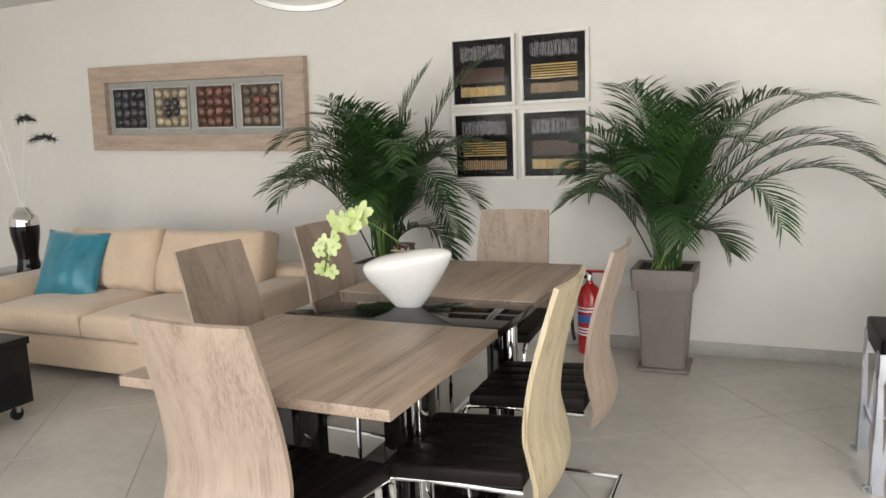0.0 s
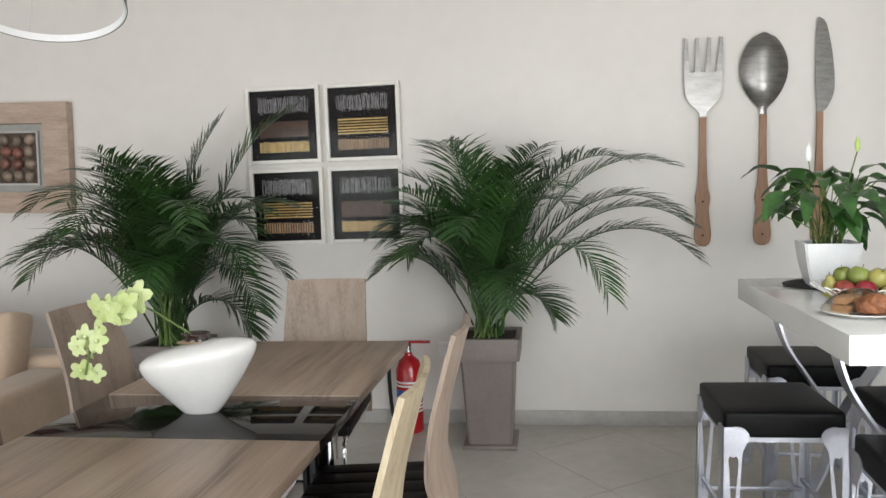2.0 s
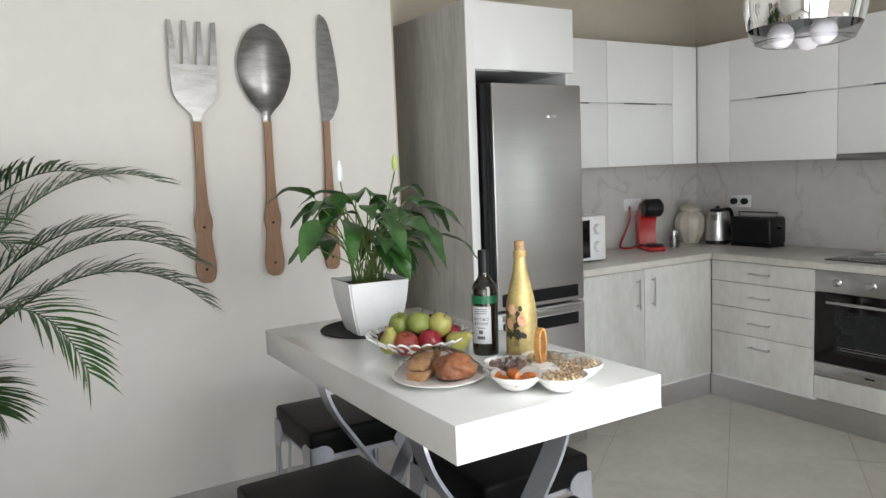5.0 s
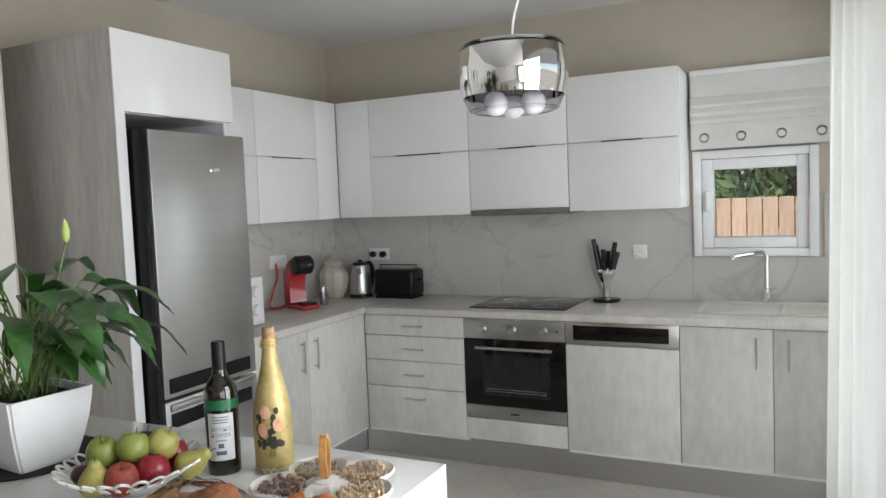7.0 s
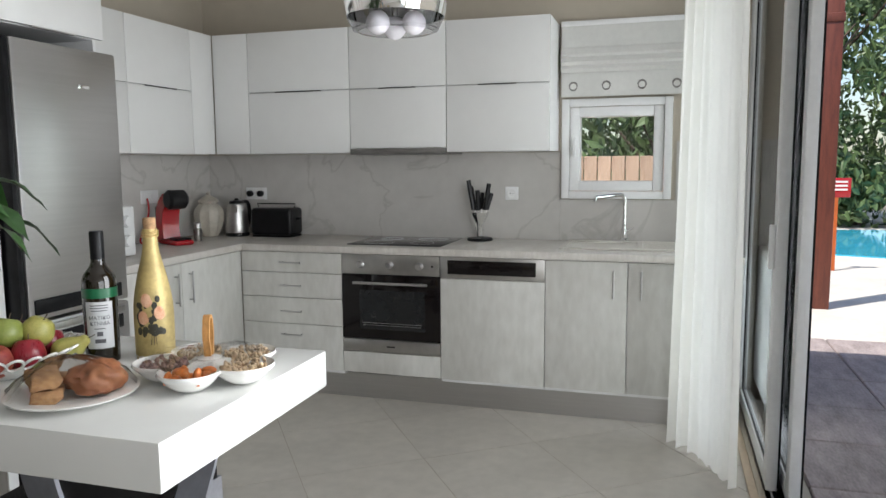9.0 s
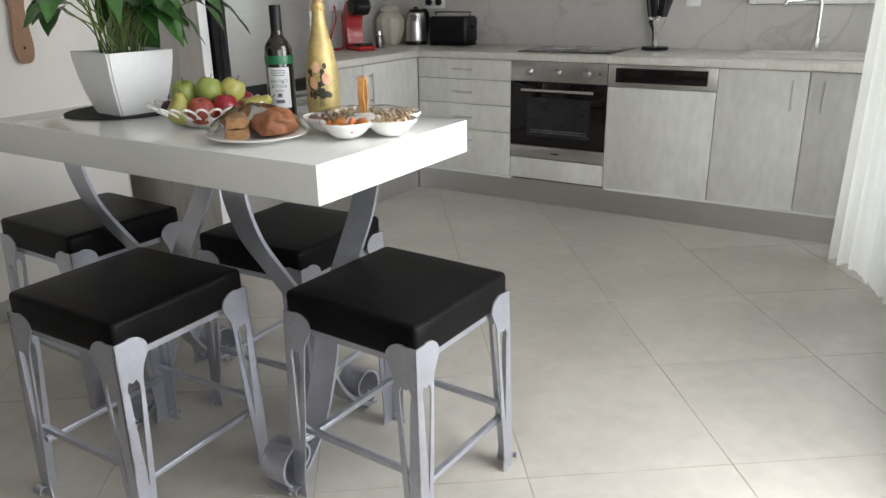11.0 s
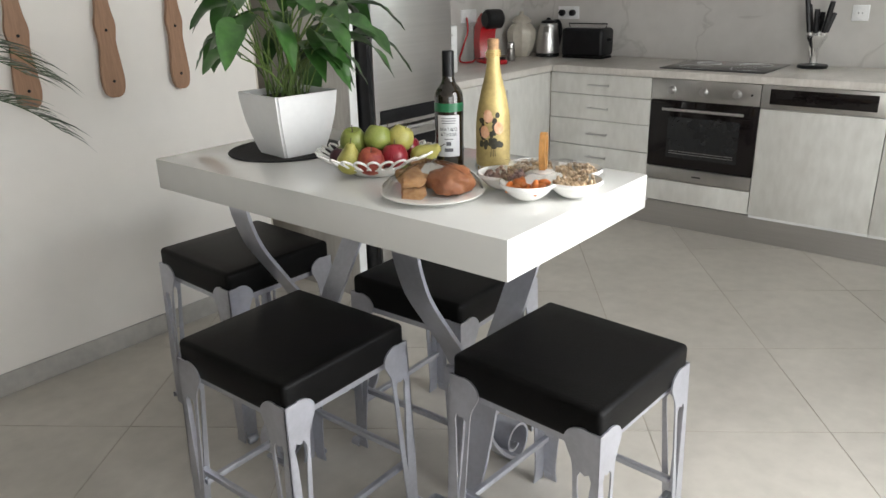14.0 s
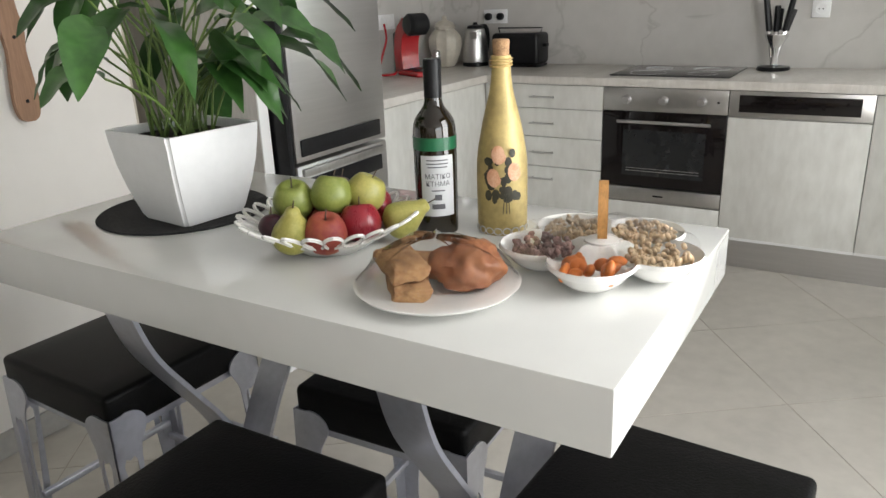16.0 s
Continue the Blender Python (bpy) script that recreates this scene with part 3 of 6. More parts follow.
upper(5.70, 5.948, filler=True, label="glossy white corner filler wall cabinet")
upper(5.014, 5.70)
hood = upper(4.409, 5.014, 1.475, "glossy white wall cabinet with a built-in cooker hood")
upper(3.81, 4.409)
part("hood_strip", bx(UX - 0.012, XE - 0.02, 4.412, 5.011, 1.437, 1.473, bevel=0.003), M_fork, hood, "grey metal hood edge")
for x0, x1, fill in ((3.70, 4.30, False), (4.30, 4.86, False), (4.86, UX - 0.001, True)):
    t = thing("wall_cabinet", "glossy white handleless wall cabinet with two flap doors", "cabinet", group="kitchen wall cabinets")
    part("body", bx(x0 + 0.001, x1 - 0.001, 5.97, YK - 0.001, UZ0, UZ1 - 0.001), M_white, t)
    rows = ((UZ0, UZ1),) if fill else ((UZ0, UZM - 0.003), (UZM + 0.003, UZ1))
    for a, b in rows:
        d = part("door", bx(x0 + G, x1 - G, 5.95, 5.969, a, b, bevel=0.0015), M_gloss, t)
        if a > 1.6:
            part("edge_pull", bx(x0 + 0.15, x1 - 0.15, 5.942, 5.96, a - 0.006, a - 0.001), M_black, d, "thin dark edge pull")

# fridge column
col = thing("fridge_column", "tall grey wood fridge housing with a white top cabinet", "cabinet")
part("side_panel", bx(3.045, 3.085, 5.56, YK - 0.001, 0, 2.24, bevel=0.002), M_greywood, col, "grey wood-look side panel")
part("edge_strip", bx(3.043, 3.087, 5.553, 5.559, 0, 2.24), M_gloss, col)
part("side_panel", bx(3.672, 3.690, 5.60, YK - 0.001, 0.0, 2.235), M_white, col)
tb = part("top_cabinet", bx(3.0865, 3.671, 5.60, YK - 0.001, 1.93, 2.235), M_white, col)
part("door", bx(3.088, 3.688, 5.555, 5.575, 1.93, 2.24, bevel=0.002), M_gloss, tb, "glossy white flap door")
part("edge_pull", bx(3.3, 3.52, 5.547, 5.565, 1.924, 1.929), M_steel, tb)
fr = thing("fridge", "brushed steel fridge freezer in a tall housing", "fridge")
part("cabinet", bx(3.095, 3.665, 5.57, YK - 0.05, 0.03, 1.865), M_black, fr)
d = part("fridge_door", bx(3.125, 3.665, 5.48, 5.565, 0.795, 1.86, bevel=0.008), M_steel, fr, "brushed steel door")
part("hinge_edge", bx(3.098, 3.1245, 5.49, 5.565, 0.05, 1.86, bevel=0.004), M_black, fr)
part("grip", bx(3.15, 3.62, 5.474, 5.482, 0.815, 0.875, bevel=0.003), M_black, d, "dark recessed grip")
part("badge", bx(3.44, 3.50, 5.476, 5.481, 1.70, 1.715, bevel=0.001), M_chrome, d)
d = part("freezer_door", bx(3.125, 3.665, 5.48, 5.565, 0.05, 0.785, bevel=0.008), M_steel, fr, "brushed steel freezer door")
part("grip", bx(3.15, 3.62, 5.474, 5.482, 0.675, 0.735, bevel=0.003), M_black, d, "dark recessed grip")
part("grip_bar", bx(3.145, 3.625, 5.466, 5.481, 0.745, 0.772, bevel=0.004), M_steel_h, d)

# hob
hb = solo("induction_hob", bx(4.93, 5.40, 4.40, 4.98, 0.9105, 0.9165, bevel=0.002), M_hob, "black glass induction hob set in the worktop", "hob")
for x, y, r in ((5.05, 4.55, 0.07), (5.27, 4.55, 0.09), (5.05, 4.82, 0.09), (5.27, 4.82, 0.07)):
    part("cooking_zone", tube([(x + r * math.cos(a * 0.2618), y + r * math.sin(a * 0.2618), 0.9167) for a in range(24)], 0.0006, 4, closed=True), M_white, hb)
# sink
sk = thing("sink", "cream composite inset sink with drainer", "sink")
M_sink = mat("cream_composite", (0.66, 0.63, 0.58), 0.45, vary=0.04, scale=60)
for a in ((4.98, 5.40, 2.83, 2.86), (4.98, 5.40, 3.71, 3.74), (4.98, 5.01, 2.8602, 3.7098), (5.34, 5.40, 2.8602, 3.7098), (5.0102, 5.3398, 3.30, 3.33)):
    part("rim", bx(*a, 0.910, 0.922, bevel=0.005), M_sink, sk)
part("drainer", bx(5.0102, 5.3398, 2.8602, 3.2998, 0.910, 0.916), M_sink, sk)
for k in range(6):
    part("drainer_rib", bx(5.03 + k * 0.05, 5.042 + k * 0.05, 2.9, 3.27, 0.916, 0.919, bevel=0.001), M_sink, sk)
part("basin", bx(5.0102, 5.3398, 3.3302, 3.7098, 0.910, 0.913), M_sink, sk)
tp = thing("kitchen_tap", "chrome mixer tap with a square spout", "tap", (5.37, 3.41, 0.922))
part("base", lathe([(0.026, 0), (0.026, 0.012), (0.02, 0.02), (0.02, 0.07), (0.016, 0.075)], 20), M_chrome, tp)
part("spout", tube([(0, 0, 0.07), (0, 0, 0.25), (-0.006, 0.008, 0.265), (-0.02, 0.02, 0.272), (-0.16, 0.15, 0.262), (-0.17, 0.16, 0.24)], 0.011, 12), M_chrome, tp)
part("lever", tube([(0, 0, 0.05), (0.0, -0.05, 0.08)], 0.006, 8), M_chrome, tp)


def socket(x, y, z, face, double=False):
    w = 0.16 if double else 0.082
    t = thing("wall_socket", "white double wall socket" if double else "white wall socket on the splashback", "socket", (x, y, z), 0 if face == "x" else 90)
    part("plate", bx(-0.009, 0, -w / 2, w / 2, -0.041, 0.041, bevel=0.003), M_white, t)
    for c in ((-0.04, 0.04) if double else (0,)):
        part("outlet", lathe([(0.03, 0), (0.03, 0.002), (0.024, 0.003), (0.022, 0.0015)], 20, m=Matrix.Translation((-0.009, c, 0)) @ Matrix.Rotation(radians(-90), 4, 'Y')), M_white, t)
        if double and face == "x":
            part("plug", lathe([(0.021, 0), (0.021, 0.025), (0.012, 0.035)], 16, m=Matrix.Translation((-0.0125, c, 0)) @ Matrix.Rotation(radians(-90), 4, 'Y')), M_black, t)
        elif face == "x":
            for q in (-0.009, 0.009):
                part("pin_hole", lathe([(0.003, 0), (0.003, 0.001)], 8, m=Matrix.Translation((-0.0112, c + q, 0)) @ Matrix.Rotation(radians(-90), 4, 'Y')), M_black, t)


socket(XE - 0.011, 4.095, 1.195, "x")
socket(XE - 0.011, 5.88, 1.185, "x", True)
socket(4.80, YK - 0.011, 1.19, "y", True)

# roman blind
bl = thing("roman_blind", "folded white roman blind with metal eyelets", "blind")
M_blind = mat("white_linen", (0.66, 0.655, 0.63), 0.85, vary=0.03, bump=0.15, bscale=300)
part("head_rail", bx(5.40, XE - 0.001, 3.05, 3.795, 2.17, 2.2, bevel=0.004), M_white, bl)
for z0, z1, o in ((2.03, 2.17, 0.0), (1.985, 2.045, 0.012), (1.945, 2.0, 0.016), (1.905, 1.96, 0.012), (1.765, 1.92, 0.0)):
    path = [(5.405 - o, z1), (5.395 - o * 1.6, (z0 * 2 + z1) / 3), (5.402 - o, z0)]
    part("fold", band([(p.x, p.y) for p in [Vector((a, b)) for a, b in path]], 3.055, 3.79, 0.006, "y"), M_blind, bl)
for y in (3.14, 3.33, 3.53, 3.72):
    ring = [(5.398, y + 0.022 * math.cos(a * 0.3142), 1.825 + 0.022 * math.sin(a * 0.3142)) for a in range(20)]
    part("eyelet", tube(ring, 0.007, 8, closed=True), M_fork, bl)

# worktop things
cm = thing("coffee_machine", "red and black capsule coffee machine", "coffee machine", (4.72, 6.02, 0.91), -25)
part("base", bx(-0.06, 0.06, -0.13, 0.08, 0, 0.03, bevel=0.012, seg=3), M_red, cm)
part("body", band([tuple(p) for p in spline([(0.06, 0.03), (0.07, 0.12), (0.05, 0.22), (-0.01, 0.275)], 6)], -0.055, 0.055, 0.075, "x"), M_red, cm, "glossy red curved body")
part("head", lathe([(0.0, -0.06), (0.045, -0.06), (0.058, -0.045), (0.058, 0.045), (0.045, 0.06), (0.0, 0.06)], 24, m=Matrix.Translation((0, -0.045, 0.27)) @ Matrix.Rotation(radians(90), 4, 'Y')), M_black, cm, "black round head")
part("drip_tray", bx(-0.045, 0.045, -0.125, -0.03, 0.031, 0.045, bevel=0.004), M_black, cm)
part("water_tank", lathe([(0.05, 0.0), (0.05, 0.2), (0.04, 0.21)], 20, at=(0, 0.11, 0.02)), M_black, cm)
M_capsule = mat("capsule_foil", (0.35, 0.33, 0.31), 0.3, 0.8, vary=0.3, scale=40)
for k, (x, y) in enumerate(((4.90, 5.98), (4.97, 6.03))):
    sp = thing("spice_jar", "small steel and glass spice jar", "jar", (x, y, 0.91), group="spice jars")
    part("jar", lathe([(0.024, 0), (0.025, 0.005), (0.025, 0.075), (0.02, 0.08)], 18), M_capsule, sp)
    part("lid", lathe([(0.022, 0.081), (0.022, 0.11), (0.018, 0.114)], 18), M_steel, sp)
pp = [(5.0, 0), (5.5, 0.3), (8.2, 6), (9.6, 12), (9.4, 17), (7.0, 20.5), (5.6, 21.6), (5.9, 22.6)]
bm = bmesh.new()
n = 40
rings = []
for r, z in spline([(a, b) for a, b in pp], 4):
    rings.append([bm.verts.new((r * 0.01 * (1 + 0.045 * math.cos(10 * 2 * math.pi * i / n)) * math.cos(2 * math.pi * i / n), r * 0.01 * (1 + 0.045 * math.cos(10 * 2 * math.pi * i / n)) * math.sin(2 * math.pi * i / n), z * 0.01)) for i in range(n)])
for a, b in zip(rings, rings[1:]):
    for i in range(n):
        bm.faces.new((a[i], a[(i + 1) % n], b[(i + 1) % n], b[i]))
bm.faces.new(rings[0][::-1])
bm.faces.new(rings[-1])
ur = thing("ginger_jar", "ribbed cream ceramic ginger jar with lid", "jar", (5.20, 6.10, 0.91))
M_cream = mat("cream_glaze", (0.50, 0.46, 0.39), 0.3, vary=0.08, coat=0.3)
part("body", bm, M_cream, ur)
part("lid", lathe([(0.066, 0.227), (0.068, 0.235), (0.05, 0.255), (0.02, 0.268), (0.012, 0.275), (0.016, 0.288), (0.0, 0.298)], 28), M_cream, ur)
ke = thing("kettle", "brushed steel electric kettle with black handle", "kettle", (5.27, 5.93, 0.91), 20)
part("base", lathe([(0.075, 0), (0.078, 0.004), (0.075, 0.022)], 28), M_black, ke)
part("body", lathe([(0.076, 0.024), (0.078, 0.04), (0.068, 0.15), (0.056, 0.21), (0.05, 0.215)], 28), M_steel, ke)
part("lid", lathe([(0.05, 0.216), (0.045, 0.232), (0.015, 0.238), (0.012, 0.25), (0.0, 0.252)], 24), M_black, ke)
part("handle", tube(spline([(0.045, -0.02, 0.22), (0.09, -0.05, 0.22), (0.11, -0.06, 0.16), (0.09, -0.05, 0.06), (0.07, -0.035, 0.04)], 5), 0.013, 10), M_black, ke)
part("spout", prism([(-0.09, 0.2), (-0.05, 0.2), (-0.06, 0.15)], -0.018, 0.018, "y"), M_steel, ke)
to = thing("toaster", "black two-slot toaster by the wall", "toaster", (5.30, 5.65, 0.91))
part("body", bx(-0.085, 0.085, -0.15, 0.15, 0.012, 0.19, bevel=0.025, seg=4), M_black, to)
for x in (-0.03, 0.03):
    part("slot", bx(x - 0.012, x + 0.012, -0.11, 0.11, 0.189, 0.1915), M_steel, to)
part("warming_rack", tube([(0.0, -0.13, 0.19), (0.0, -0.14, 0.215), (0.0, 0.14, 0.215), (0.0, 0.13, 0.19)], 0.004, 8), M_black, to)
part("lever", bx(-0.02, 0.02, -0.175, -0.15, 0.11, 0.13, bevel=0.005), M_black, to)
part("base", bx(-0.075, 0.075, -0.14, 0.14, 0.0, 0.013), M_black, to)
kb = thing("knife_stand", "round black and chrome knife stand with knives", "knife block", (5.33, 4.27, 0.91))
part("base", lathe([(0.075, 0), (0.08, 0.006), (0.075, 0.018), (0.02, 0.024), (0.02, 0.03)], 28), M_black, kb)
part("holder", lathe([(0.02, 0.025), (0.022, 0.1), (0.055, 0.16), (0.057, 0.175), (0.05, 0.175)], 24), M_chrome, kb)
rnd = random.Random(2)
for k in range(6):
    a = k * 1.05
    ox, oy = 0.035 * math.cos(a), 0.035 * math.sin(a)
    top = Vector((ox * 1.7, oy * 2.0, 0.27 + 0.1 * ((k * 37) % 5) / 5))
    lo = Vector((ox, oy, 0.16))
    dr_ = (top - lo).normalized()
    kn = part("knife", tube([lo - dr_ * 0.1, lo + dr_ * 0.05], 0.006, 6), M_chrome, kb)
    part("knife_handle", tube([lo + dr_ * 0.03, lo + dr_ * 0.1, top, top + dr_ * 0.02], 0.014, 8), M_black, kn, "black knife handle")
mw = thing("microwave", "white microwave oven beside the fridge", "microwave", (3.93, 6.0, 0.91))
part("body", bx(-0.225, 0.225, -0.17, 0.2, 0.01, 0.265, bevel=0.008), M_white, mw)
part("door_glass", bx(-0.205, 0.10, -0.174, -0.1695, 0.03, 0.245), M_bglass, mw)
for z in (0.09, 0.19):
    k = part("knob", lathe([(0.026, 0), (0.024, 0.018), (0.0, 0.02)], 20, m=Matrix.Translation((0.16, -0.17, z)) @ Matrix.Rotation(radians(90), 4, 'X')), M_white, mw)
    part("dial_ring", tube([(0.16 + 0.03 * math.cos(a * 0.3142), -0.171, z + 0.03 * math.sin(a * 0.3142)) for a in range(20)], 0.002, 5, closed=True), M_steel, k)
for x in (-0.18, 0.18):
    part("foot", bx(x - 0.02, x + 0.02, -0.1, 0.1, 0.0, 0.011), M_black, mw)
solo("power_cord", tube(spline([(4.76, YK - 0.03, 1.18), (4.73, YK - 0.06, 1.1), (4.69, YK - 0.05, 1.0), (4.62, YK - 0.08, 0.925), (4.66, 6.12, 0.918), (4.70, 6.12, 0.93)], 6), 0.006, 8), M_red, "red power cord hanging from the socket", "cable")

# mirror pendant over the kitchen floor
pn = thing("pendant_lamp", "mirrored glass drum pendant with three frosted bulbs", "lamp", (3.2, 4.01, 1.80))
R = 0.165
M_mirror = mat("mirror_glass", (0.85, 0.85, 0.85), 0.02, 1.0, vary=0.0)
drum = [(0.118, 0.0), (0.135, 0.006), (0.155, 0.045), (R, 0.09), (0.167, 0.13)]
part("lower_glass", lathe(drum[:3] + [(0.152, 0.045), (0.133, 0.009), (0.118, 0.004), (0.118, 0.0)], 48), glass("smoked_glass", (0.75, 0.75, 0.76), thin=False, ior=1.1), pn)
part("mirror_band", lathe([(0.155, 0.046), (R, 0.09), (0.167, 0.13), (0.161, 0.185), (0.158, 0.186), (0.158, 0.185), (0.163, 0.13), (0.161, 0.09), (0.152, 0.047), (0.155, 0.046)], 48), M_mirror, pn, "mirror-coated glass drum")
part("top_glass", lathe([(0.161, 0.187), (0.150, 0.203), (0.147, 0.202), (0.158, 0.187), (0.161, 0.187)], 48), M_glass, pn)
part("canopy_disc", lathe([(0.0, 0.195), (0.145, 0.195), (0.145, 0.199), (0.0, 0.2)], 40), M_white, pn)
M_frost = mat("frosted_bulb", (0.82, 0.80, 0.84), 0.3, vary=0.01)
for k in range(3):
    a = k * 2.094 + 0.4
    bmb = bmesh.new()
    bmesh.ops.create_uvsphere(bmb, u_segments=20, v_segments=12, radius=0.037, matrix=Matrix.Translation((0.065 * math.cos(a), 0.065 * math.sin(a), 0.024)))
    part("bulb", bmb, M_frost, pn)
    part("bulb_neck", tube([(0.065 * math.cos(a), 0.065 * math.sin(a), 0.055), (0.065 * math.cos(a), 0.065 * math.sin(a), 0.195)], 0.014, 10), M_chrome, pn)
part("cable", tube(spline([(0, 0, 0.2), (0.004, -0.006, 0.28), (0.01, -0.045, 0.45), (0.02, -0.06, 0.838)], 6), 0.004, 8), M_white, pn)

# ---- outside ----
setting("ground", bx(-60, 120, -80, 80, -0.4, -0.12), M_ground, "dry sunlit garden ground", "ground")
terr = setting("pavement", bx(1.96, 7.345, -6.0, 2.55, -0.12, -0.055), M_grout, "grey-brown stamped stone terrace paving", "pavement")
# pale colour begins at the terrace's shade edge, so it carries the sunlit brightness
setting("pool_deck", bx(7.36, 24, -8, 6.0, -0.12, -0.05), mat("pale_deck", (0.62, 0.58, 0.52), 0.8, vary=0.06, scale=2), "pale sunlit pool deck", "pavement")
pm = {}
for i in range(9):
    for j in range(14):
        if "p" not in pm:
            pm["p"] = mesh(bx(0.004, 0.592, 0.004, 0.602, -0.056, -0.03, bevel=0.008, seg=1), "paver", M_paver)
        p = new("paver", pm["p"])
        p.location = (1.98 + i * 0.595, 2.55 - 0.606 * (j + 1) - 0.0, 0)
        p.parent = terr
post = thing("pergola_post", "red-brown wooden screen post on the terrace", "post", (8.75, 1.82, -0.05))
part("panel", bx(-0.04, 0.04, -0.16, 0.11, 0, 3.0, bevel=0.008), M_redwood, post)
part("cap", bx(-0.07, 0.07, -0.18, 0.13, 3.0, 3.05, bevel=0.008), M_redwood, post)
part("rail", bx(-0.05, 0.05, -0.17, 0.12, 2.7, 2.78, bevel=0.006), M_redwood, post)
pool = solo("pool", lathe([(2.4, 0.0), (2.4, 0.02)], 48, sy=1.5), M_water, "round blue swimming pool", "pool", (15.2, -1.2, -0.052))
sg = thing("sign_board", "small red notice board on an orange stake", "sign", (11.5, 1.1, -0.05))
part("stake", bx(-0.015, 0.015, -0.02, 0.02, 0, 0.95), mat("orange_paint", (0.5, 0.11, 0.02), 0.5), sg)
part("board", bx(-0.02, -0.01, -0.16, 0.16, 0.95, 1.2, bevel=0.003), M_red, sg)
for z in (1.15, 1.10, 1.05):
    part("text_bar", bx(-0.023, -0.0205, -0.12, 0.11, z - 0.012, z + 0.012), M_white, sg)


def tree(x, y, h, r, seed, label, n=1500):
    rnd = random.Random(seed)
    t = thing("tree", label, "tree", (x, y, -0.12), group="garden trees")
    part("trunk", tube(spline([(0, 0, 0), (0.1, 0.05, h * 0.3), (0.0, 0.1, h * 0.75)], 5), 0.16, 8, r2=0.06), M_bark, t)
    for k in range(5):
        a = k * 1.3
        part("limb", tube(spline([(0.05, 0.05, h * (0.25 + 0.08 * k)), (math.cos(a) * r * 0.4, math.sin(a) * r * 0.4, h * (0.4 + 0.07 * k)), (math.cos(a) * r * 0.8, math.sin(a) * r * 0.8, h * (0.55 + 0.07 * k))], 4), 0.06, 6, r2=0.02), M_bark, t)
    bm = bmesh.new()
    blobs = [(Vector((rnd.uniform(-r, r) * 0.8, rnd.uniform(-r, r) * 0.8, h * rnd.uniform(0.15, 1.0))), r * rnd.uniform(0.25, 0.5)) for _ in range(22)]
    for k in range(n):
        c, br = blobs[k % len(blobs)]
        p = c + Vector((rnd.gauss(0, 1), rnd.gauss(0, 1), rnd.gauss(0, 1))).normalized() * br * rnd.uniform(0.5, 1.05)
        if p.z < 0.05:
            continue
        s = rnd.uniform(0.08, 0.17)
        q = Euler((rnd.uniform(0, 6), rnd.uniform(0, 6), rnd.uniform(0, 6))).to_matrix()
        vs = [bm.verts.new(p + q @ Vector(v) * s) for v in ((-1, 0, 0), (0, -0.45, 0.1), (1, 0, 0), (0, 0.45, 0.1))]
        bm.faces.new(vs)
    part("crown", bm, M_foliage, t, smooth=0)


for k, (x, y, h, r) in enumerate(((20.5, 2.6, 6.5, 2.2), (22.0, -0.5, 7.5, 2.6), (20, 5.5, 6, 2.2), (24, -4.0, 7, 2.6), (18.5, 1.8, 1.4, 1.2), (19.0, -0.8, 1.3, 1.2), (18.5, 4.0, 1.5, 1.2), (12.0, 5.2, 3.8, 1.4), (13.5, 3.2, 3.2, 1.0), (25, 8, 7, 2.8), (19.5, 0.6, 5.5, 2.0), (21.5, 4.2, 6.5, 2.2), (20.5, -2.6, 6.0, 2.2))):
    tree(x, y, h, r, k + 1, "leafy green garden tree beyond the pool" if h > 3 else "low leafy green shrub by the pool", 3000 if h > 3 else 1600)
fn = thing("fence", "pale red wooden board fence outside the window", "fence", (0, 0, -0.12))
fm = mesh(bx(-0.012, 0.012, -0.07, 0.07, 0, 1.56, bevel=0.004, seg=1), "board", M_fence)
for i in range(26):
    b_ = new("board", fm)
    b_.location = (9.3, 2.5 + i * 0.15, 0)
    b_.parent = fn
part("rail", bx(9.32, 9.36, 2.4, 6.4, 1.42, 1.5), M_fence, fn)
eave = solo("neighbour_eave", bx(10.2, 10.6, 2.6, 3.6, 2.05, 2.2, bevel=0.01), M_fence, "wooden eave seen beyond the fence", "eave")
part("post", bx(10.3, 10.45, 2.65, 2.8, -0.12, 2.05), M_fence, eave)

# ---- dining side: wall pieces ----


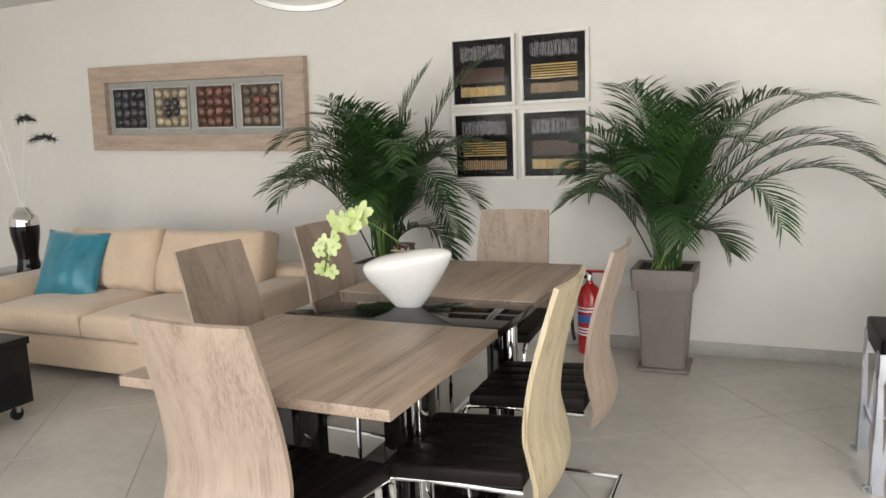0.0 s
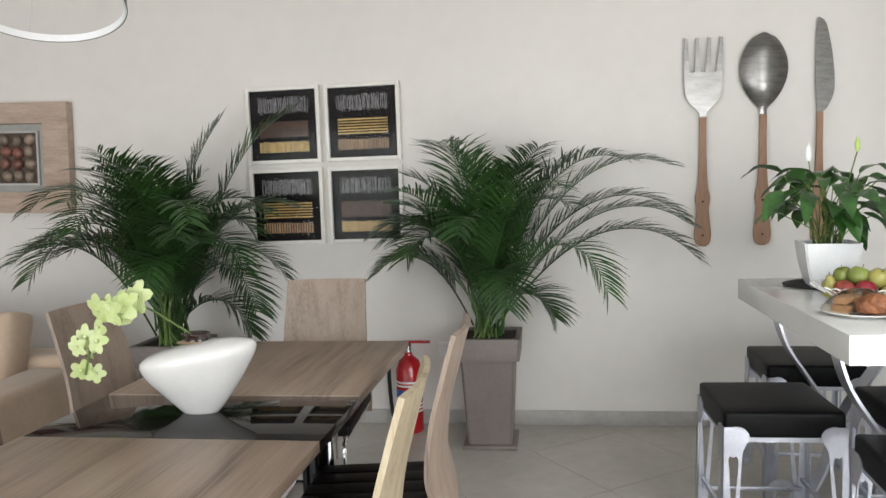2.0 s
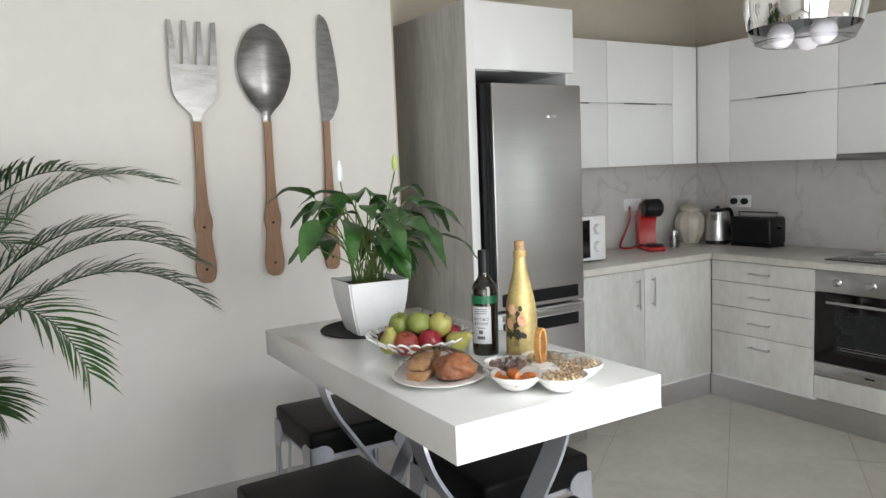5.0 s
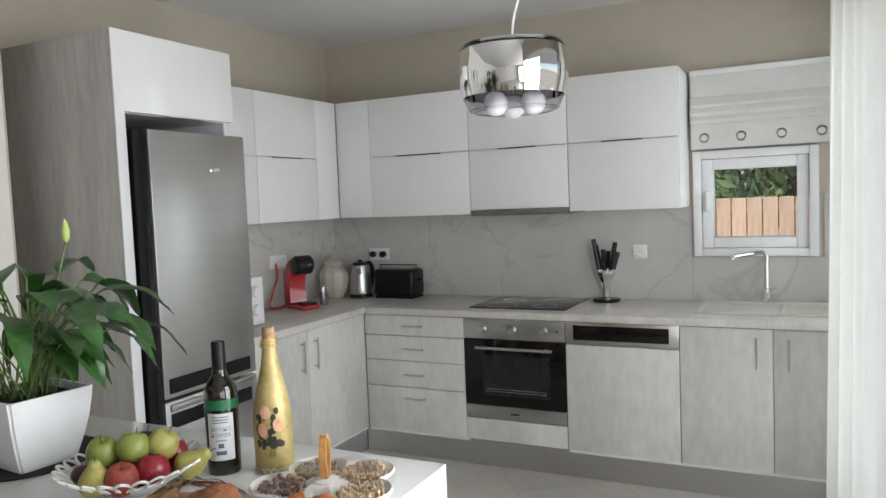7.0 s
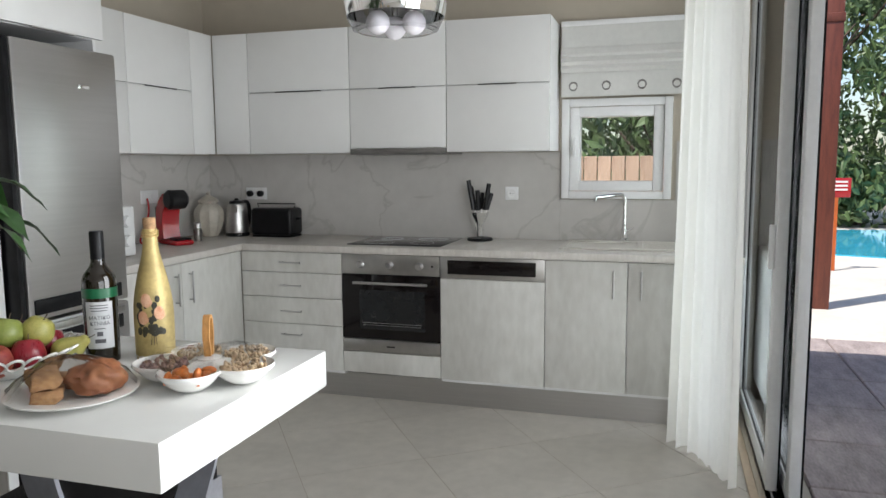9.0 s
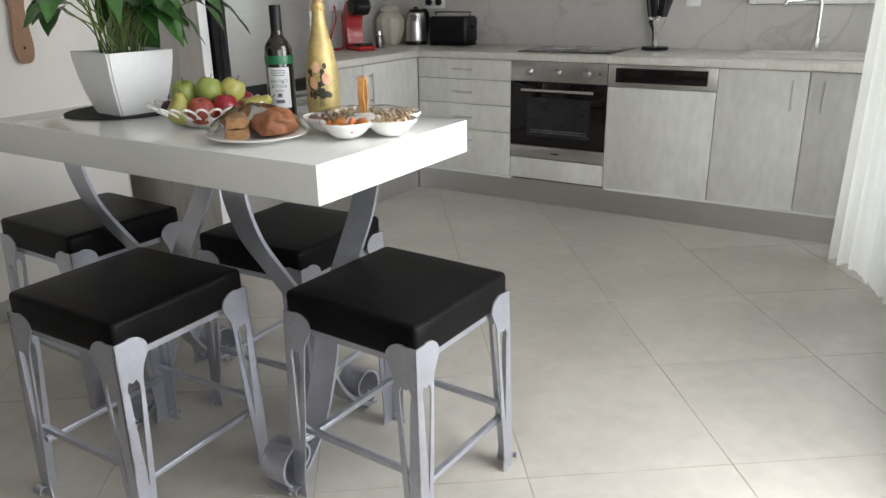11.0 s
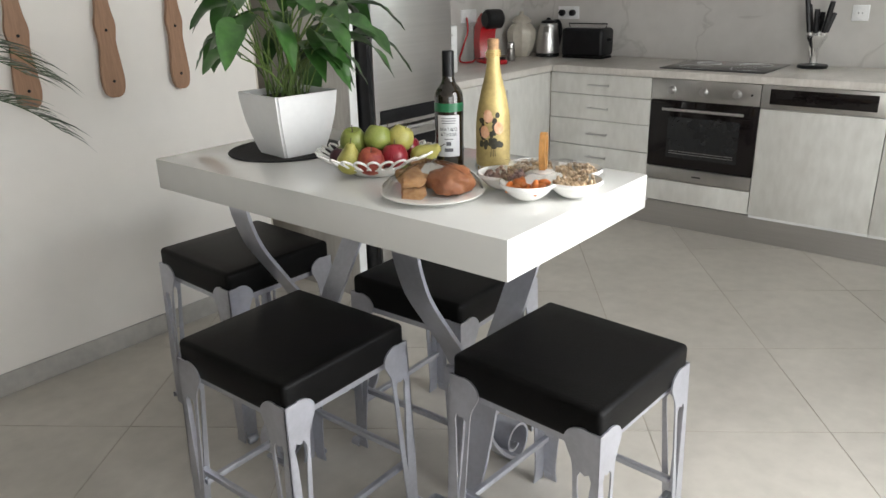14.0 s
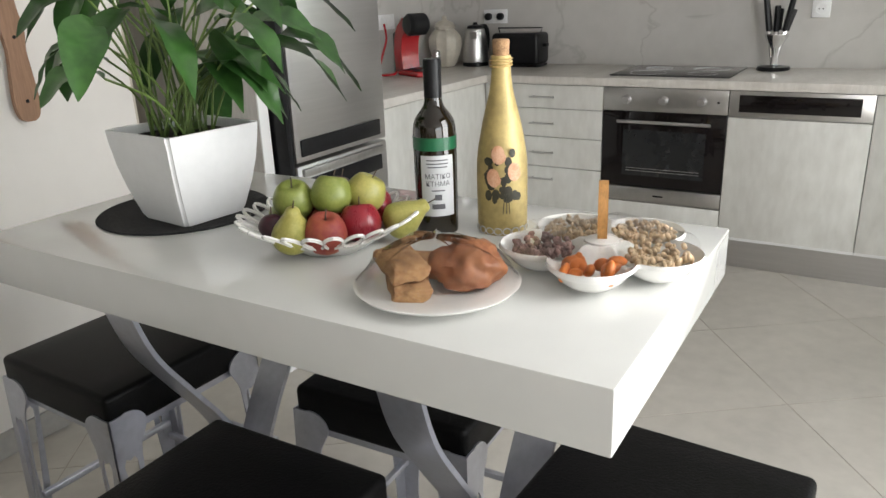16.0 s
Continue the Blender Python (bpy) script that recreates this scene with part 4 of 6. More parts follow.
def picture(x0, z0, w, kind, first):
    t = thing("framed_picture", "white framed picture of wood sticks on black card" if kind else "white framed picture of straw sticks and brown panel", "picture", (x0, YN - 0.03, z0), group="framed stick pictures")
    f = 0.022
    for a in ((0, f, 0, w), (w - f, w, 0, w), (f + 0.0003, w - f - 0.0003, 0, f), (f + 0.0003, w - f - 0.0003, w - f, w)):
        part("frame_rail", bx(a[0], a[1], -0.004, 0.028, a[2], a[3], bevel=0.002), M_white_frame, t)
    part("card", bx(f, w - f, 0.018, 0.024, f, w - f), M_artblack, t)
    rnd = random.Random(first)
    bm = bmesh.new()
    for k in range(46):
        x = 0.075 + (w - 0.15) * k / 45
        zt, zb = w * 0.87 - rnd.uniform(0, 0.015), w * 0.64 + rnd.uniform(0, 0.02)
        tube([(x, 0.013, zb), (x + rnd.uniform(-0.005, 0.005), 0.011, (zb + zt) / 2), (x + rnd.uniform(-0.004, 0.004), 0.013, zt)], 0.0021, 5, bm)
    part("grey_twigs", bm, M_twig, t, "row of pale grey upright twigs")
    if kind:
        for k in range(6):
            z = w * 0.36 + k * w * 0.036
            part("stick", tube([(0.075, 0.012, z), (w - 0.075, 0.012, z)], 0.0048, 6), M_straw, t)
    else:
        part("brown_panel", bx(0.075, w - 0.075, 0.01, 0.017, w * 0.34, w * 0.55, bevel=0.002), M_brownpanel, t, "dark brown wood panel")
    n = 20 if kind else 26
    for k in range(n):
        x = 0.078 + (w - 0.156) * k / (n - 1)
        part("short_stick", bx(x - 0.0045, x + 0.0035, 0.009, 0.017, w * 0.15, w * 0.285 + rnd.uniform(-0.004, 0.004)), M_tanstick if kind else M_straw, t)
    p = part("glass", bx(f, w - f, -0.001, 0.0005, f, w - f), M_glass_pic, t)
    p.visible_shadow = False


M_twig = mat("grey_twig", (0.42, 0.41, 0.42), 0.6, scale=40, second=(0.12, 0.11, 0.12))
M_straw = mat("straw_stick", (0.62, 0.43, 0.17), 0.5, vary=0.15, scale=30, rand=0.2)
M_tanstick = mat("tan_stick", (0.46, 0.29, 0.16), 0.5, vary=0.15, scale=30, rand=0.2)
M_brownpanel = mat("brown_panel", (0.085, 0.045, 0.028), 0.5, vary=0.2, scale=8)
picture(-0.668, 1.562, 0.448, False, 1)
picture(-0.190, 1.562, 0.445, True, 2)
picture(-0.668, 1.085, 0.448, True, 3)
picture(-0.190, 1.085, 0.445, False, 4)

# long shadow-box frame with four panels of shells
AX0, AX1, AZ0, AZ1 = -3.92, -1.80, 1.345, 2.02
t = thing("shell_art_frame", "wide pickled wood shadow-box frame with four shell panels", "picture", ((AX0 + AX1) / 2, YN - 0.002, (AZ0 + AZ1) / 2), ry=1.7)
W, Hh, f = (AX1 - AX0) / 2, (AZ1 - AZ0) / 2, 0.17
for o in ([(-W, -Hh), (W, -Hh), (W - f, -Hh + f * 0.75), (-W + f, -Hh + f * 0.75)], [(-W, Hh), (W, Hh), (W - f, Hh - f * 0.75), (-W + f, Hh - f * 0.75)],
          [(-W, -Hh), (-W, Hh), (-W + f, Hh - f * 0.75), (-W + f, -Hh + f * 0.75)], [(W, -Hh), (W, Hh), (W - f, Hh - f * 0.75), (W - f, -Hh + f * 0.75)]):
    o = [(a * 0.9996, b * 0.9996) for a, b in o]
    part("frame_rail", prism(o, -0.06, -0.004, "y"), M_pinewood, t)
part("mount", bx(-W + 0.15, W - 0.15, -0.012, -0.005, -Hh + 0.11, Hh - 0.11), M_mount, t, "grey mount board")
shells = [((0.075, 0.075, 0.085), (0.075, 0.075, 0.085)), ((0.52, 0.43, 0.31), (0.06, 0.062, 0.07)), ((0.21, 0.10, 0.075), (0.25, 0.12, 0.09)), ((0.27, 0.20, 0.15), (0.22, 0.09, 0.065))]
pw, ph = 0.345, 0.155
for k in range(4):
    cx = (k - 1.5) * 0.435
    pan = part("panel", bx(cx - pw / 2, cx + pw / 2, -0.016, -0.0125, -ph, ph), mat("panel_back", tuple(c * 0.35 for c in shells[k][0]), 0.8), t)
    for a in ((cx - pw / 2 - 0.012, cx - pw / 2, -ph - 0.012, ph + 0.012), (cx + pw / 2, cx + pw / 2 + 0.012, -ph - 0.012, ph + 0.012), (cx - pw / 2, cx + pw / 2, ph, ph + 0.012), (cx - pw / 2, cx + pw / 2, -ph - 0.012, -ph)):
        part("rim", bx(a[0], a[1], -0.03, -0.0125, a[2], a[3]), M_steel, pan)
    mm = [mat("shell", c, 0.35, scale=22, second=tuple(q * 0.4 for q in c), rand=0.35) for c in shells[k]]
    bs_ = bmesh.new()
    bmesh.ops.create_uvsphere(bs_, u_segments=12, v_segments=8, radius=1)
    bmesh.ops.scale(bs_, vec=(0.040, 0.026, 0.033), verts=bs_.verts)
    me0 = mesh(bs_, "shell", mm[0], 80)
    me1 = me0.copy()
    me1.materials.clear()
    me1.materials.append(mm[1])
    for i in range(4):
        for j in range(4):
            inner = i in (1, 2) and j in (1, 2)
            s_ = new("shell", me1 if inner else me0)
            s_.location = (cx + (i - 1.5) * 0.082 + 0.006 * math.sin(i * 5 + j * 3 + k), -0.022, (j - 1.5) * 0.073 + 0.005 * math.sin(i * 3 + j * 7 + k))
            s_.rotation_euler = (0, 0.7 * i + 1.3 * j, 0)
            s_.parent = pan

# giant cutlery


def cutlery_handle(t, zt, zb, w=0.034):
    prof = [(w * 0.5, zt), (w * 0.52, zt - 0.2), (w * 0.75, zt - 0.36), (w * 1.12, zt - 0.43), (w * 1.02, zt - 0.47), (w * 0.92, zt - 0.5), (w * 1.15, zb + 0.12), (w * 1.28, zb + 0.06), (w * 1.0, zb + 0.015), (w * 0.4, zb)]
    R = [(p.x, p.y) for p in spline(prof, 4)]
    bm = prism(R + [(-x, z) for x, z in R[::-1]], -0.018, 0.0, "y")
    part("handle", bm, M_handle, t, "brown wooden handle")
    for z in (zt - 0.455, zb + 0.06):
        part("rivet", lathe([(0.006, 0), (0.004, 0.002)], 10, m=Matrix.Translation((0, -0.018, z)) @ Matrix.Rotation(radians(90), 4, 'X')), M_black, t)


ZN, ZB = 1.72, 1.02
t = thing("wall_fork", "giant decorative steel fork with wooden handle on the wall", "wall decoration", (1.905, YN - 0.02, 0), ry=0.5, group="giant wall cutlery")
cutlery_handle(t, ZN, ZB)
o = [(p.x, p.y) for p in spline([(0.02, ZN), (0.024, ZN + 0.03), (0.085, ZN + 0.1), (0.098, ZN + 0.19), (0.1, ZN + 0.24)], 5)]
part("head", prism(o + [(-x, z) for x, z in o[::-1]], -0.014, -0.004, "y"), M_fork, t, "steel fork head")
for k in range(4):
    x = -0.083 + k * 0.0553
    part("tine", prism([(x - 0.016, ZN + 0.239), (x + 0.016, ZN + 0.239), (x + 0.009 + (k - 1.5) * 0.006, ZN + 0.42), (x - 0.007 + (k - 1.5) * 0.006, ZN + 0.42)], -0.016, -0.006, "y"), M_fork, t)
t = thing("wall_spoon", "giant decorative steel spoon with wooden handle on the wall", "wall decoration", (2.215, YN - 0.02, 0), ry=0.5, group="giant wall cutlery")
cutlery_handle(t, ZN, ZB)
bm = bmesh.new()
g = []
for i in range(17):
    v = i / 16
    z = ZN + 0.43 * v
    hw = 0.018 + 0.106 * max(0, math.sin(math.pi * min(1, max(0, (v - 0.1) / 0.9)) ** 1.05)) ** 0.62 if v > 0.1 else 0.018
    if v == 1:
        hw = 0.01
    g.append([bm.verts.new((hw * u, -0.01 - 0.045 * (1 - u * u) * min(1, hw / 0.1) ** 1.5, z)) for u in [math.sin((q - 8) / 8 * math.pi / 2) for q in range(17)]])
for a, b in zip(g, g[1:]):
    for i in range(16):
        bm.faces.new((a[i], a[i + 1], b[i + 1], b[i]))
bmesh.ops.recalc_face_normals(bm, faces=bm.faces)
part("bowl", bm, M_fork, t, "steel spoon bowl", smooth=60)
t = thing("wall_knife", "giant decorative steel knife with wooden handle on the wall", "wall decoration", (2.50, YN - 0.02, 0), ry=0.5, group="giant wall cutlery")
cutlery_handle(t, ZN, ZB, 0.03)
o = [(p.x, p.y) for p in spline([(0.012, ZN), (0.04, ZN + 0.03), (0.07, ZN + 0.12), (0.06, ZN + 0.28), (0.03, ZN + 0.44), (0.0, ZN + 0.485), (-0.02, ZN + 0.46), (-0.025, ZN + 0.2), (-0.014, ZN)], 5)]
part("blade", prism(o, -0.012, -0.005, "y"), M_fork, t, "steel knife blade")

# ---- dining table ----
TX0, TX1, TY0, TY1 = -0.37, 0.485, 2.82, 4.81
t = thing("dining_table", "grey oak extending dining table with a black glass centre", "table")
part("tabletop", bx(TX0, TX1, TY0, 3.575, 0.720, 0.75, bevel=0.002), M_oak_t, t, "grey oak table leaf")
part("tabletop", bx(TX0, TX1, 3.99, TY1, 0.720, 0.75, bevel=0.002), M_oak_t, t, "grey oak table leaf")
part("centre_panel", bx(TX0, TX1, 3.577, 3.988, 0.716, 0.7465, bevel=0.002), M_bglass, t, "black glass centre panel")
part("apron", bx(TX0 + 0.1, TX1 - 0.1, 3.1, 4.5, 0.64, 0.7155), M_black, t)
for y0 in (3.25, 4.15):
    part("pedestal", bx(TX0 + 0.2, TX0 + 0.26, y0, y0 + 0.2, 0.04, 0.639, bevel=0.003), M_bglass, t, "glossy dark pedestal")
    part("pedestal", bx(TX1 - 0.26, TX1 - 0.2, y0, y0 + 0.2, 0.04, 0.639, bevel=0.003), M_bglass, t, "glossy dark pedestal")
    part("chrome_leg", bx(TX1 - 0.19, TX1 - 0.16, y0 + 0.05, y0 + 0.11, 0.04, 0.639, bevel=0.003), M_chrome, t)
part("base_plate", bx(TX0 + 0.1, TX1 - 0.1, 3.2, 4.4, 0.0, 0.04, bevel=0.005), M_bglass, t)


def dining_chair(back_mat, label, m):
    """Faces +y; its origin lies under the middle of the seat."""
    t = thing("dining_chair", label, "chair", group="chairs round the table")
    prof = [(p.x, p.y) for p in spline([(-0.20, 0.37), (-0.215, 0.42), (-0.20, 0.50), (-0.185, 0.58), (-0.20, 0.72), (-0.235, 0.86), (-0.27, 0.98)], 5)]
    bm = band(prof, -0.205, 0.205, 0.014, "x")
    # the back is bowed across its width and narrower at the top
    for v in bm.verts:
        v.co.x *= 1 - 0.10 * max(0, (v.co.z - 0.5) / 0.48)
    bmesh.ops.subdivide_edges(bm, edges=[e for e in bm.edges if abs(e.verts[1].co.x - e.verts[0].co.x) > 0.2], cuts=6, use_grid_fill=True)
    for v in bm.verts:
        v.co.y += -0.030 * (1 - (v.co.x / 0.215) ** 2)
    part("backrest", bm, back_mat, t, "curved wood-grain back shell")
    seat = bmesh.new()
    for k in range(5):
        box(seat, -0.21 + k * 0.084 + 0.001, -0.21 + (k + 1) * 0.084 - 0.001, -0.185, 0.24, 0.425, 0.475, bevel=0.012, seg=3)
    for v in seat.verts:
        if v.co.y > 0.12:
            v.co.z -= 0.9 * (v.co.y - 0.12) ** 2 * 2.2
    part("seat", seat, M_leather_b, t, "dark brown padded leather seat")
    front = spline([(0.0, 0.24, 0.40), (0.0, 0.265, 0.36), (0.0, 0.262, 0.2), (0.0, 0.255, 0.03), (0.0, 0.22, 0.013), (0.0, 0.0, 0.013), (0.0, -0.24, 0.013)], 4)
    for s in (-0.19, 0.19):
        pts = [(s, -0.18, 0.41), (s, 0.1, 0.41)] + [(s, p.y, p.z) for p in front]
        part("side_frame", tube(pts, 0.012, 10), M_chrome, t, "chrome cantilever tube")
    part("rear_bar", tube([(-0.2, -0.24, 0.013), (0.2, -0.24, 0.013)], 0.012, 10), M_chrome, t)
    part("seat_bar", tube([(-0.19, -0.05, 0.41), (0.19, -0.05, 0.41)], 0.010, 8), M_chrome, t)
    t.matrix_basis = m
    return t


CL = "grey oak cantilever dining chair with dark leather seat"
c0 = dining_chair(M_oak, CL, pose(0.08, 2.92, 0, 0, 0, -4))
copy_thing(c0, pose(-0.50, 3.67, 0, 0, 0, -92))
copy_thing(c0, pose(-0.48, 4.42, 0, 0, 0, -93))
copy_thing(c0, pose(0.055, 4.83, 0, 0, 0, 182))
c1 = dining_chair(M_oak_e, "grey oak cantilever dining chair with dark leather seat, back coloured as lit", pose(0.505, 3.36, 0, 0, 0, 92))
c2 = copy_thing(c0, pose(0.535, 3.97, 0, 0, 0, 91))

# vase with orchid
vs = thing("vase", "white ceramic boat-shaped vase with a dark neck", "vase", (0.04, 3.82, 0.7468), 4)
prof = [(p.x, p.y) for p in spline([(0.05, 0.0), (0.058, 0.004), (0.10, 0.05), (0.155, 0.12), (0.178, 0.165), (0.165, 0.19), (0.11, 0.206), (0.045, 0.213)], 4)]
bm = lathe(prof, 40, sy=0.55)
for v in bm.verts:
    v.co.z += 0.16 * v.co.x * min(1, v.co.z / 0.12)
part("body", bm, M_ceramic, vs)
part("shoulder", lathe([(0.062, 0.2135), (0.05, 0.2165), (0.036, 0.218), (0.034, 0.2165)], 32, sy=0.6), mat("sand_glaze", (0.50, 0.36, 0.22), 0.6, vary=0.15), vs, "raw sand-coloured shoulder")
part("neck", lathe([(0.037, 0.215), (0.034, 0.228), (0.04, 0.24), (0.036, 0.242), (0.028, 0.23)], 28, sy=0.75), mat("dark_glaze", (0.03, 0.012, 0.008), 0.15, vary=0.2, coat=0.5), vs, "glossy dark brown neck ring")
oc = thing("orchid", "pale green artificial orchid stem in the vase", "flower", (0.04, 3.82, 0.97))
M_petal = mat("pale_green_petal", (0.62, 0.68, 0.38), 0.55, scale=14, second=(0.50, 0.60, 0.22), subsurface=0.1)
stem = spline([(0, 0, 0), (-0.06, -0.01, 0.045), (-0.14, -0.03, 0.10), (-0.21, -0.05, 0.11), (-0.27, -0.06, 0.06), (-0.30, -0.07, -0.02), (-0.315, -0.08, -0.09)], 5)
part("stem", tube(stem, 0.0035, 6), M_stem, oc)
rnd = random.Random(4)
for k in range(15):
    p = stem[12 + int(k * 1.25)] + Vector((rnd.uniform(-0.03, 0.03), rnd.uniform(-0.03, 0.02), rnd.uniform(-0.025, 0.03)))
    s = 0.052 * (1 - 0.035 * k)
    bm = bmesh.new()
    q = Euler((rnd.uniform(-0.5, 0.5), rnd.uniform(-0.5, 0.5), rnd.uniform(-0.7, 0.9))).to_matrix()
    for a in range(5):
        an = a * 1.2566 + 0.3
        c, w = Vector((math.cos(an), 0, math.sin(an))), Vector((-math.sin(an), 0, math.cos(an)))
        pts = [Vector((0, 0, 0)), c * 0.5 * s + w * 0.42 * s + Vector((0, -0.2 * s, 0)), c * 0.95 * s + w * 0.3 * s + Vector((0, -0.1 * s, 0)), c * 1.1 * s, c * 0.95 * s - w * 0.3 * s + Vector((0, -0.1 * s, 0)), c * 0.5 * s - w * 0.42 * s + Vector((0, -0.2 * s, 0))]
        vv = [bm.verts.new(p + q @ v) for v in pts]
        bm.faces.new(vv)
    bmesh.ops.create_uvsphere(bm, u_segments=8, v_segments=6, radius=0.2 * s, matrix=Matrix.Translation(p + q @ Vector((0, -0.25 * s, 0))))
    part("blossom", bm, M_petal, oc, smooth=80)

# ---- palms ----


def frond(bm, base, d, length, droop, rnd, leaf_len=0.22, start=0.30):
    """One arching feather leaf: a tapered midrib with two rows of narrow leaflets."""
    pts, p, v = [], Vector(base), Vector(d).normalized()
    n = 32
    for i in range(n + 1):
        pts.append(p.copy())
        t = i / n
        v = (v + Vector((0, 0, -1)) * droop * t * 0.062).normalized()
        p = p + v * length / n
    tube(pts, 0.006, 5, bm, r2=0.0012)
    for i in range(int(n * start), n + 1):
        for sub in (0, 0.5):
            t = (i + sub) / n
            if t > 1:
                continue
            a = pts[min(i, n)].lerp(pts[min(i + 1, n)], sub)
            dv = (pts[min(i + 1, n)] - pts[min(i, n - 1)]).normalized() if i < n else (pts[n] - pts[n - 1]).normalized()
            side = dv.cross(Vector((0, 0, 1)))
            side = side.normalized() if side.length > 0.05 else Vector((1, 0, 0))
            up = side.cross(dv).normalized()
            k = (t - start) / (1 - start)
            ll = leaf_len * (0.45 + 0.75 * math.sin(math.pi * min(1, 0.2 + 0.75 * k))) * rnd.uniform(0.8, 1.1)
            for s in (-1, 1):
                w = (side * s * 0.75 + dv * 0.75 + up * 0.25 + Vector((rnd.uniform(-.1, .1), rnd.uniform(-.1, .1), rnd.uniform(-.1, .1)))).normalized()
                nrm = w.cross(dv).normalized()
                hw = 0.0052
                prev = None
                q = a.copy()
                wd = w.copy()
                wv = (dv - w * dv.dot(w)).normalized()
                for j, ww in enumerate((0.5, 1.0, 0.8, 0.0)):
                    if ww:
                        pr = (bm.verts.new(q - wv * hw * ww), bm.verts.new(q + wv * hw * ww))
                    else:
                        pr = (bm.verts.new(q),)
                    if prev:
                        bm.faces.new((prev[0], prev[1], *pr[::-1]))
                    prev = pr
                    q = q + wd * ll / 3
                    wd = (wd + Vector((0, 0, -0.22))).normalized()
    return pts


def square_pot(t, w0, w1, h, rim):
    def ring(w, z):
        return [(-w / 2, -w / 2, z), (w / 2, -w / 2, z), (w / 2, w / 2, z), (-w / 2, w / 2, z)]

    def shell(levels):
        bm = bmesh.new()
        R = [[bm.verts.new(p) for p in ring(w, z)] for w, z in levels]
        for a, b in zip(R, R[1:]):
            for i in range(4):
                bm.faces.new((a[i], a[(i + 1) % 4], b[(i + 1) % 4], b[i]))
        bm.faces.new(R[0][::-1])
        bm.faces.new(R[-1])
        bmesh.ops.bevel(bm, geom=[e for e in bm.edges if abs(e.verts[0].co.z - e.verts[1].co.z) > 0.02], offset=0.012, segments=3, affect='EDGES')
        return bm
    wm = w0 + (w1 - w0) * (h - rim) / h
    part("pot", shell([(w0, 0.025), (wm - 0.02, h - rim)]), M_pot, t, "taupe plastic square planter")
    part("rim", shell([(w1 + 0.010, h - rim + 0.0005), (w1 + 0.026, h - 0.004), (w1 + 0.022, h), (w1 - 0.03, h), (w1 - 0.035, h - 0.03)]), M_pot, t)
    part("soil", bx(-w1 / 2 + 0.02, w1 / 2 - 0.02, -w1 / 2 + 0.02, w1 / 2 - 0.02, h - 0.029, h - 0.012), M_soil, t)
    part("saucer", bx(-w0 / 2 - 0.025, w0 / 2 + 0.025, -w0 / 2 - 0.025, w0 / 2 + 0.025, 0, 0.024, bevel=0.006), M_pot, t)


def palm(x, y, label, seed, dirs):
    t = thing("potted_palm", label, "plant", (x, y, 0), group="potted palms")
    square_pot(t, 0.235, 0.325, 0.60, 0.12)
    rnd = random.Random(seed)
    for k in range(26):
        bm = tube(spline([(rnd.uniform(-0.09, 0.09), rnd.uniform(-0.09, 0.09), 0.57), (rnd.uniform(-0.11, 0.11), rnd.uniform(-0.1, 0.1), 0.8), (rnd.uniform(-0.14, 0.14), rnd.uniform(-0.12, 0.1), 1.0 + rnd.uniform(-0.1, 0.15))], 4), 0.007, 6, r2=0.004)
        part("cane", bm, M_stem, t)
    for az, el, ln, dp in dirs:
        a, e = radians(az), radians(el)
        d = (math.cos(a) * math.cos(e), math.sin(a) * math.cos(e), math.sin(e))
        bm = bmesh.new()
        frond(bm, (rnd.uniform(-0.07, 0.07) + 0.05 * d[0], rnd.uniform(-0.07, 0.07) + 0.05 * d[1], 0.6 + rnd.uniform(0, 0.08)), d, ln, dp, rnd)
        part("frond", bm, M_palm, t, smooth=0)


rnd = random.Random(12)


def crown(n, lean, rnd, top, spread):
    """Directions of n fronds; those that lean to the wall stay short and steep."""
    out = []
    for k in range(n):
        az = rnd.uniform(-180, 180)
        back = max(0, math.sin(radians(az)))
        el = rnd.uniform(64, 86) + 4 * back
        ln = rnd.uniform(0.7, 1.0) * top * (1 - 0.35 * back)
        out.append((az, min(el, 86), ln, rnd.uniform(1.0, 2.2) * spread))
    return out + lean


palm(0.75, 5.70, "green areca palm in a tall taupe planter by the wall", 3,
     crown(22, [(-5, 58, 1.3, 2.0), (-15, 50, 1.22, 2.0), (5, 66, 1.45, 2.0), (-12, 62, 1.4, 2.4), (-170, 62, 0.8, 2.4), (170, 70, 0.8, 2.6), (-25, 48, 0.5, 2.6), (-100, 74, 1.2, 2.0), (-60, 76, 1.05, 2.0), (178, 64, 0.72, 2.4), (-140, 70, 0.9, 2.0), (-30, 72, 1.25, 2.2), (-80, 62, 0.8, 3.0)], rnd, 1.15, 1.5))
palm(-0.98, 5.55, "dense green areca palm in a taupe planter behind the table", 7,
     crown(30, [(20, 74, 1.42, 1.5), (10, 70, 1.1, 2.2), (-160, 68, 0.85, 2.4), (180, 68, 0.85, 2.4), (-10, 50, 0.7, 3.0), (30, 78, 1.2, 1.2), (-30, 60, 1.0, 3.2), (-150, 68, 0.95, 2.4), (-90, 72, 1.2, 2.4), (-75, 64, 1.0, 3.0), (-115, 66, 1.05, 3.0), (-130, 66, 0.95, 2.4), (-60, 68, 1.0, 2.4)], rnd, 1.22, 1.5))

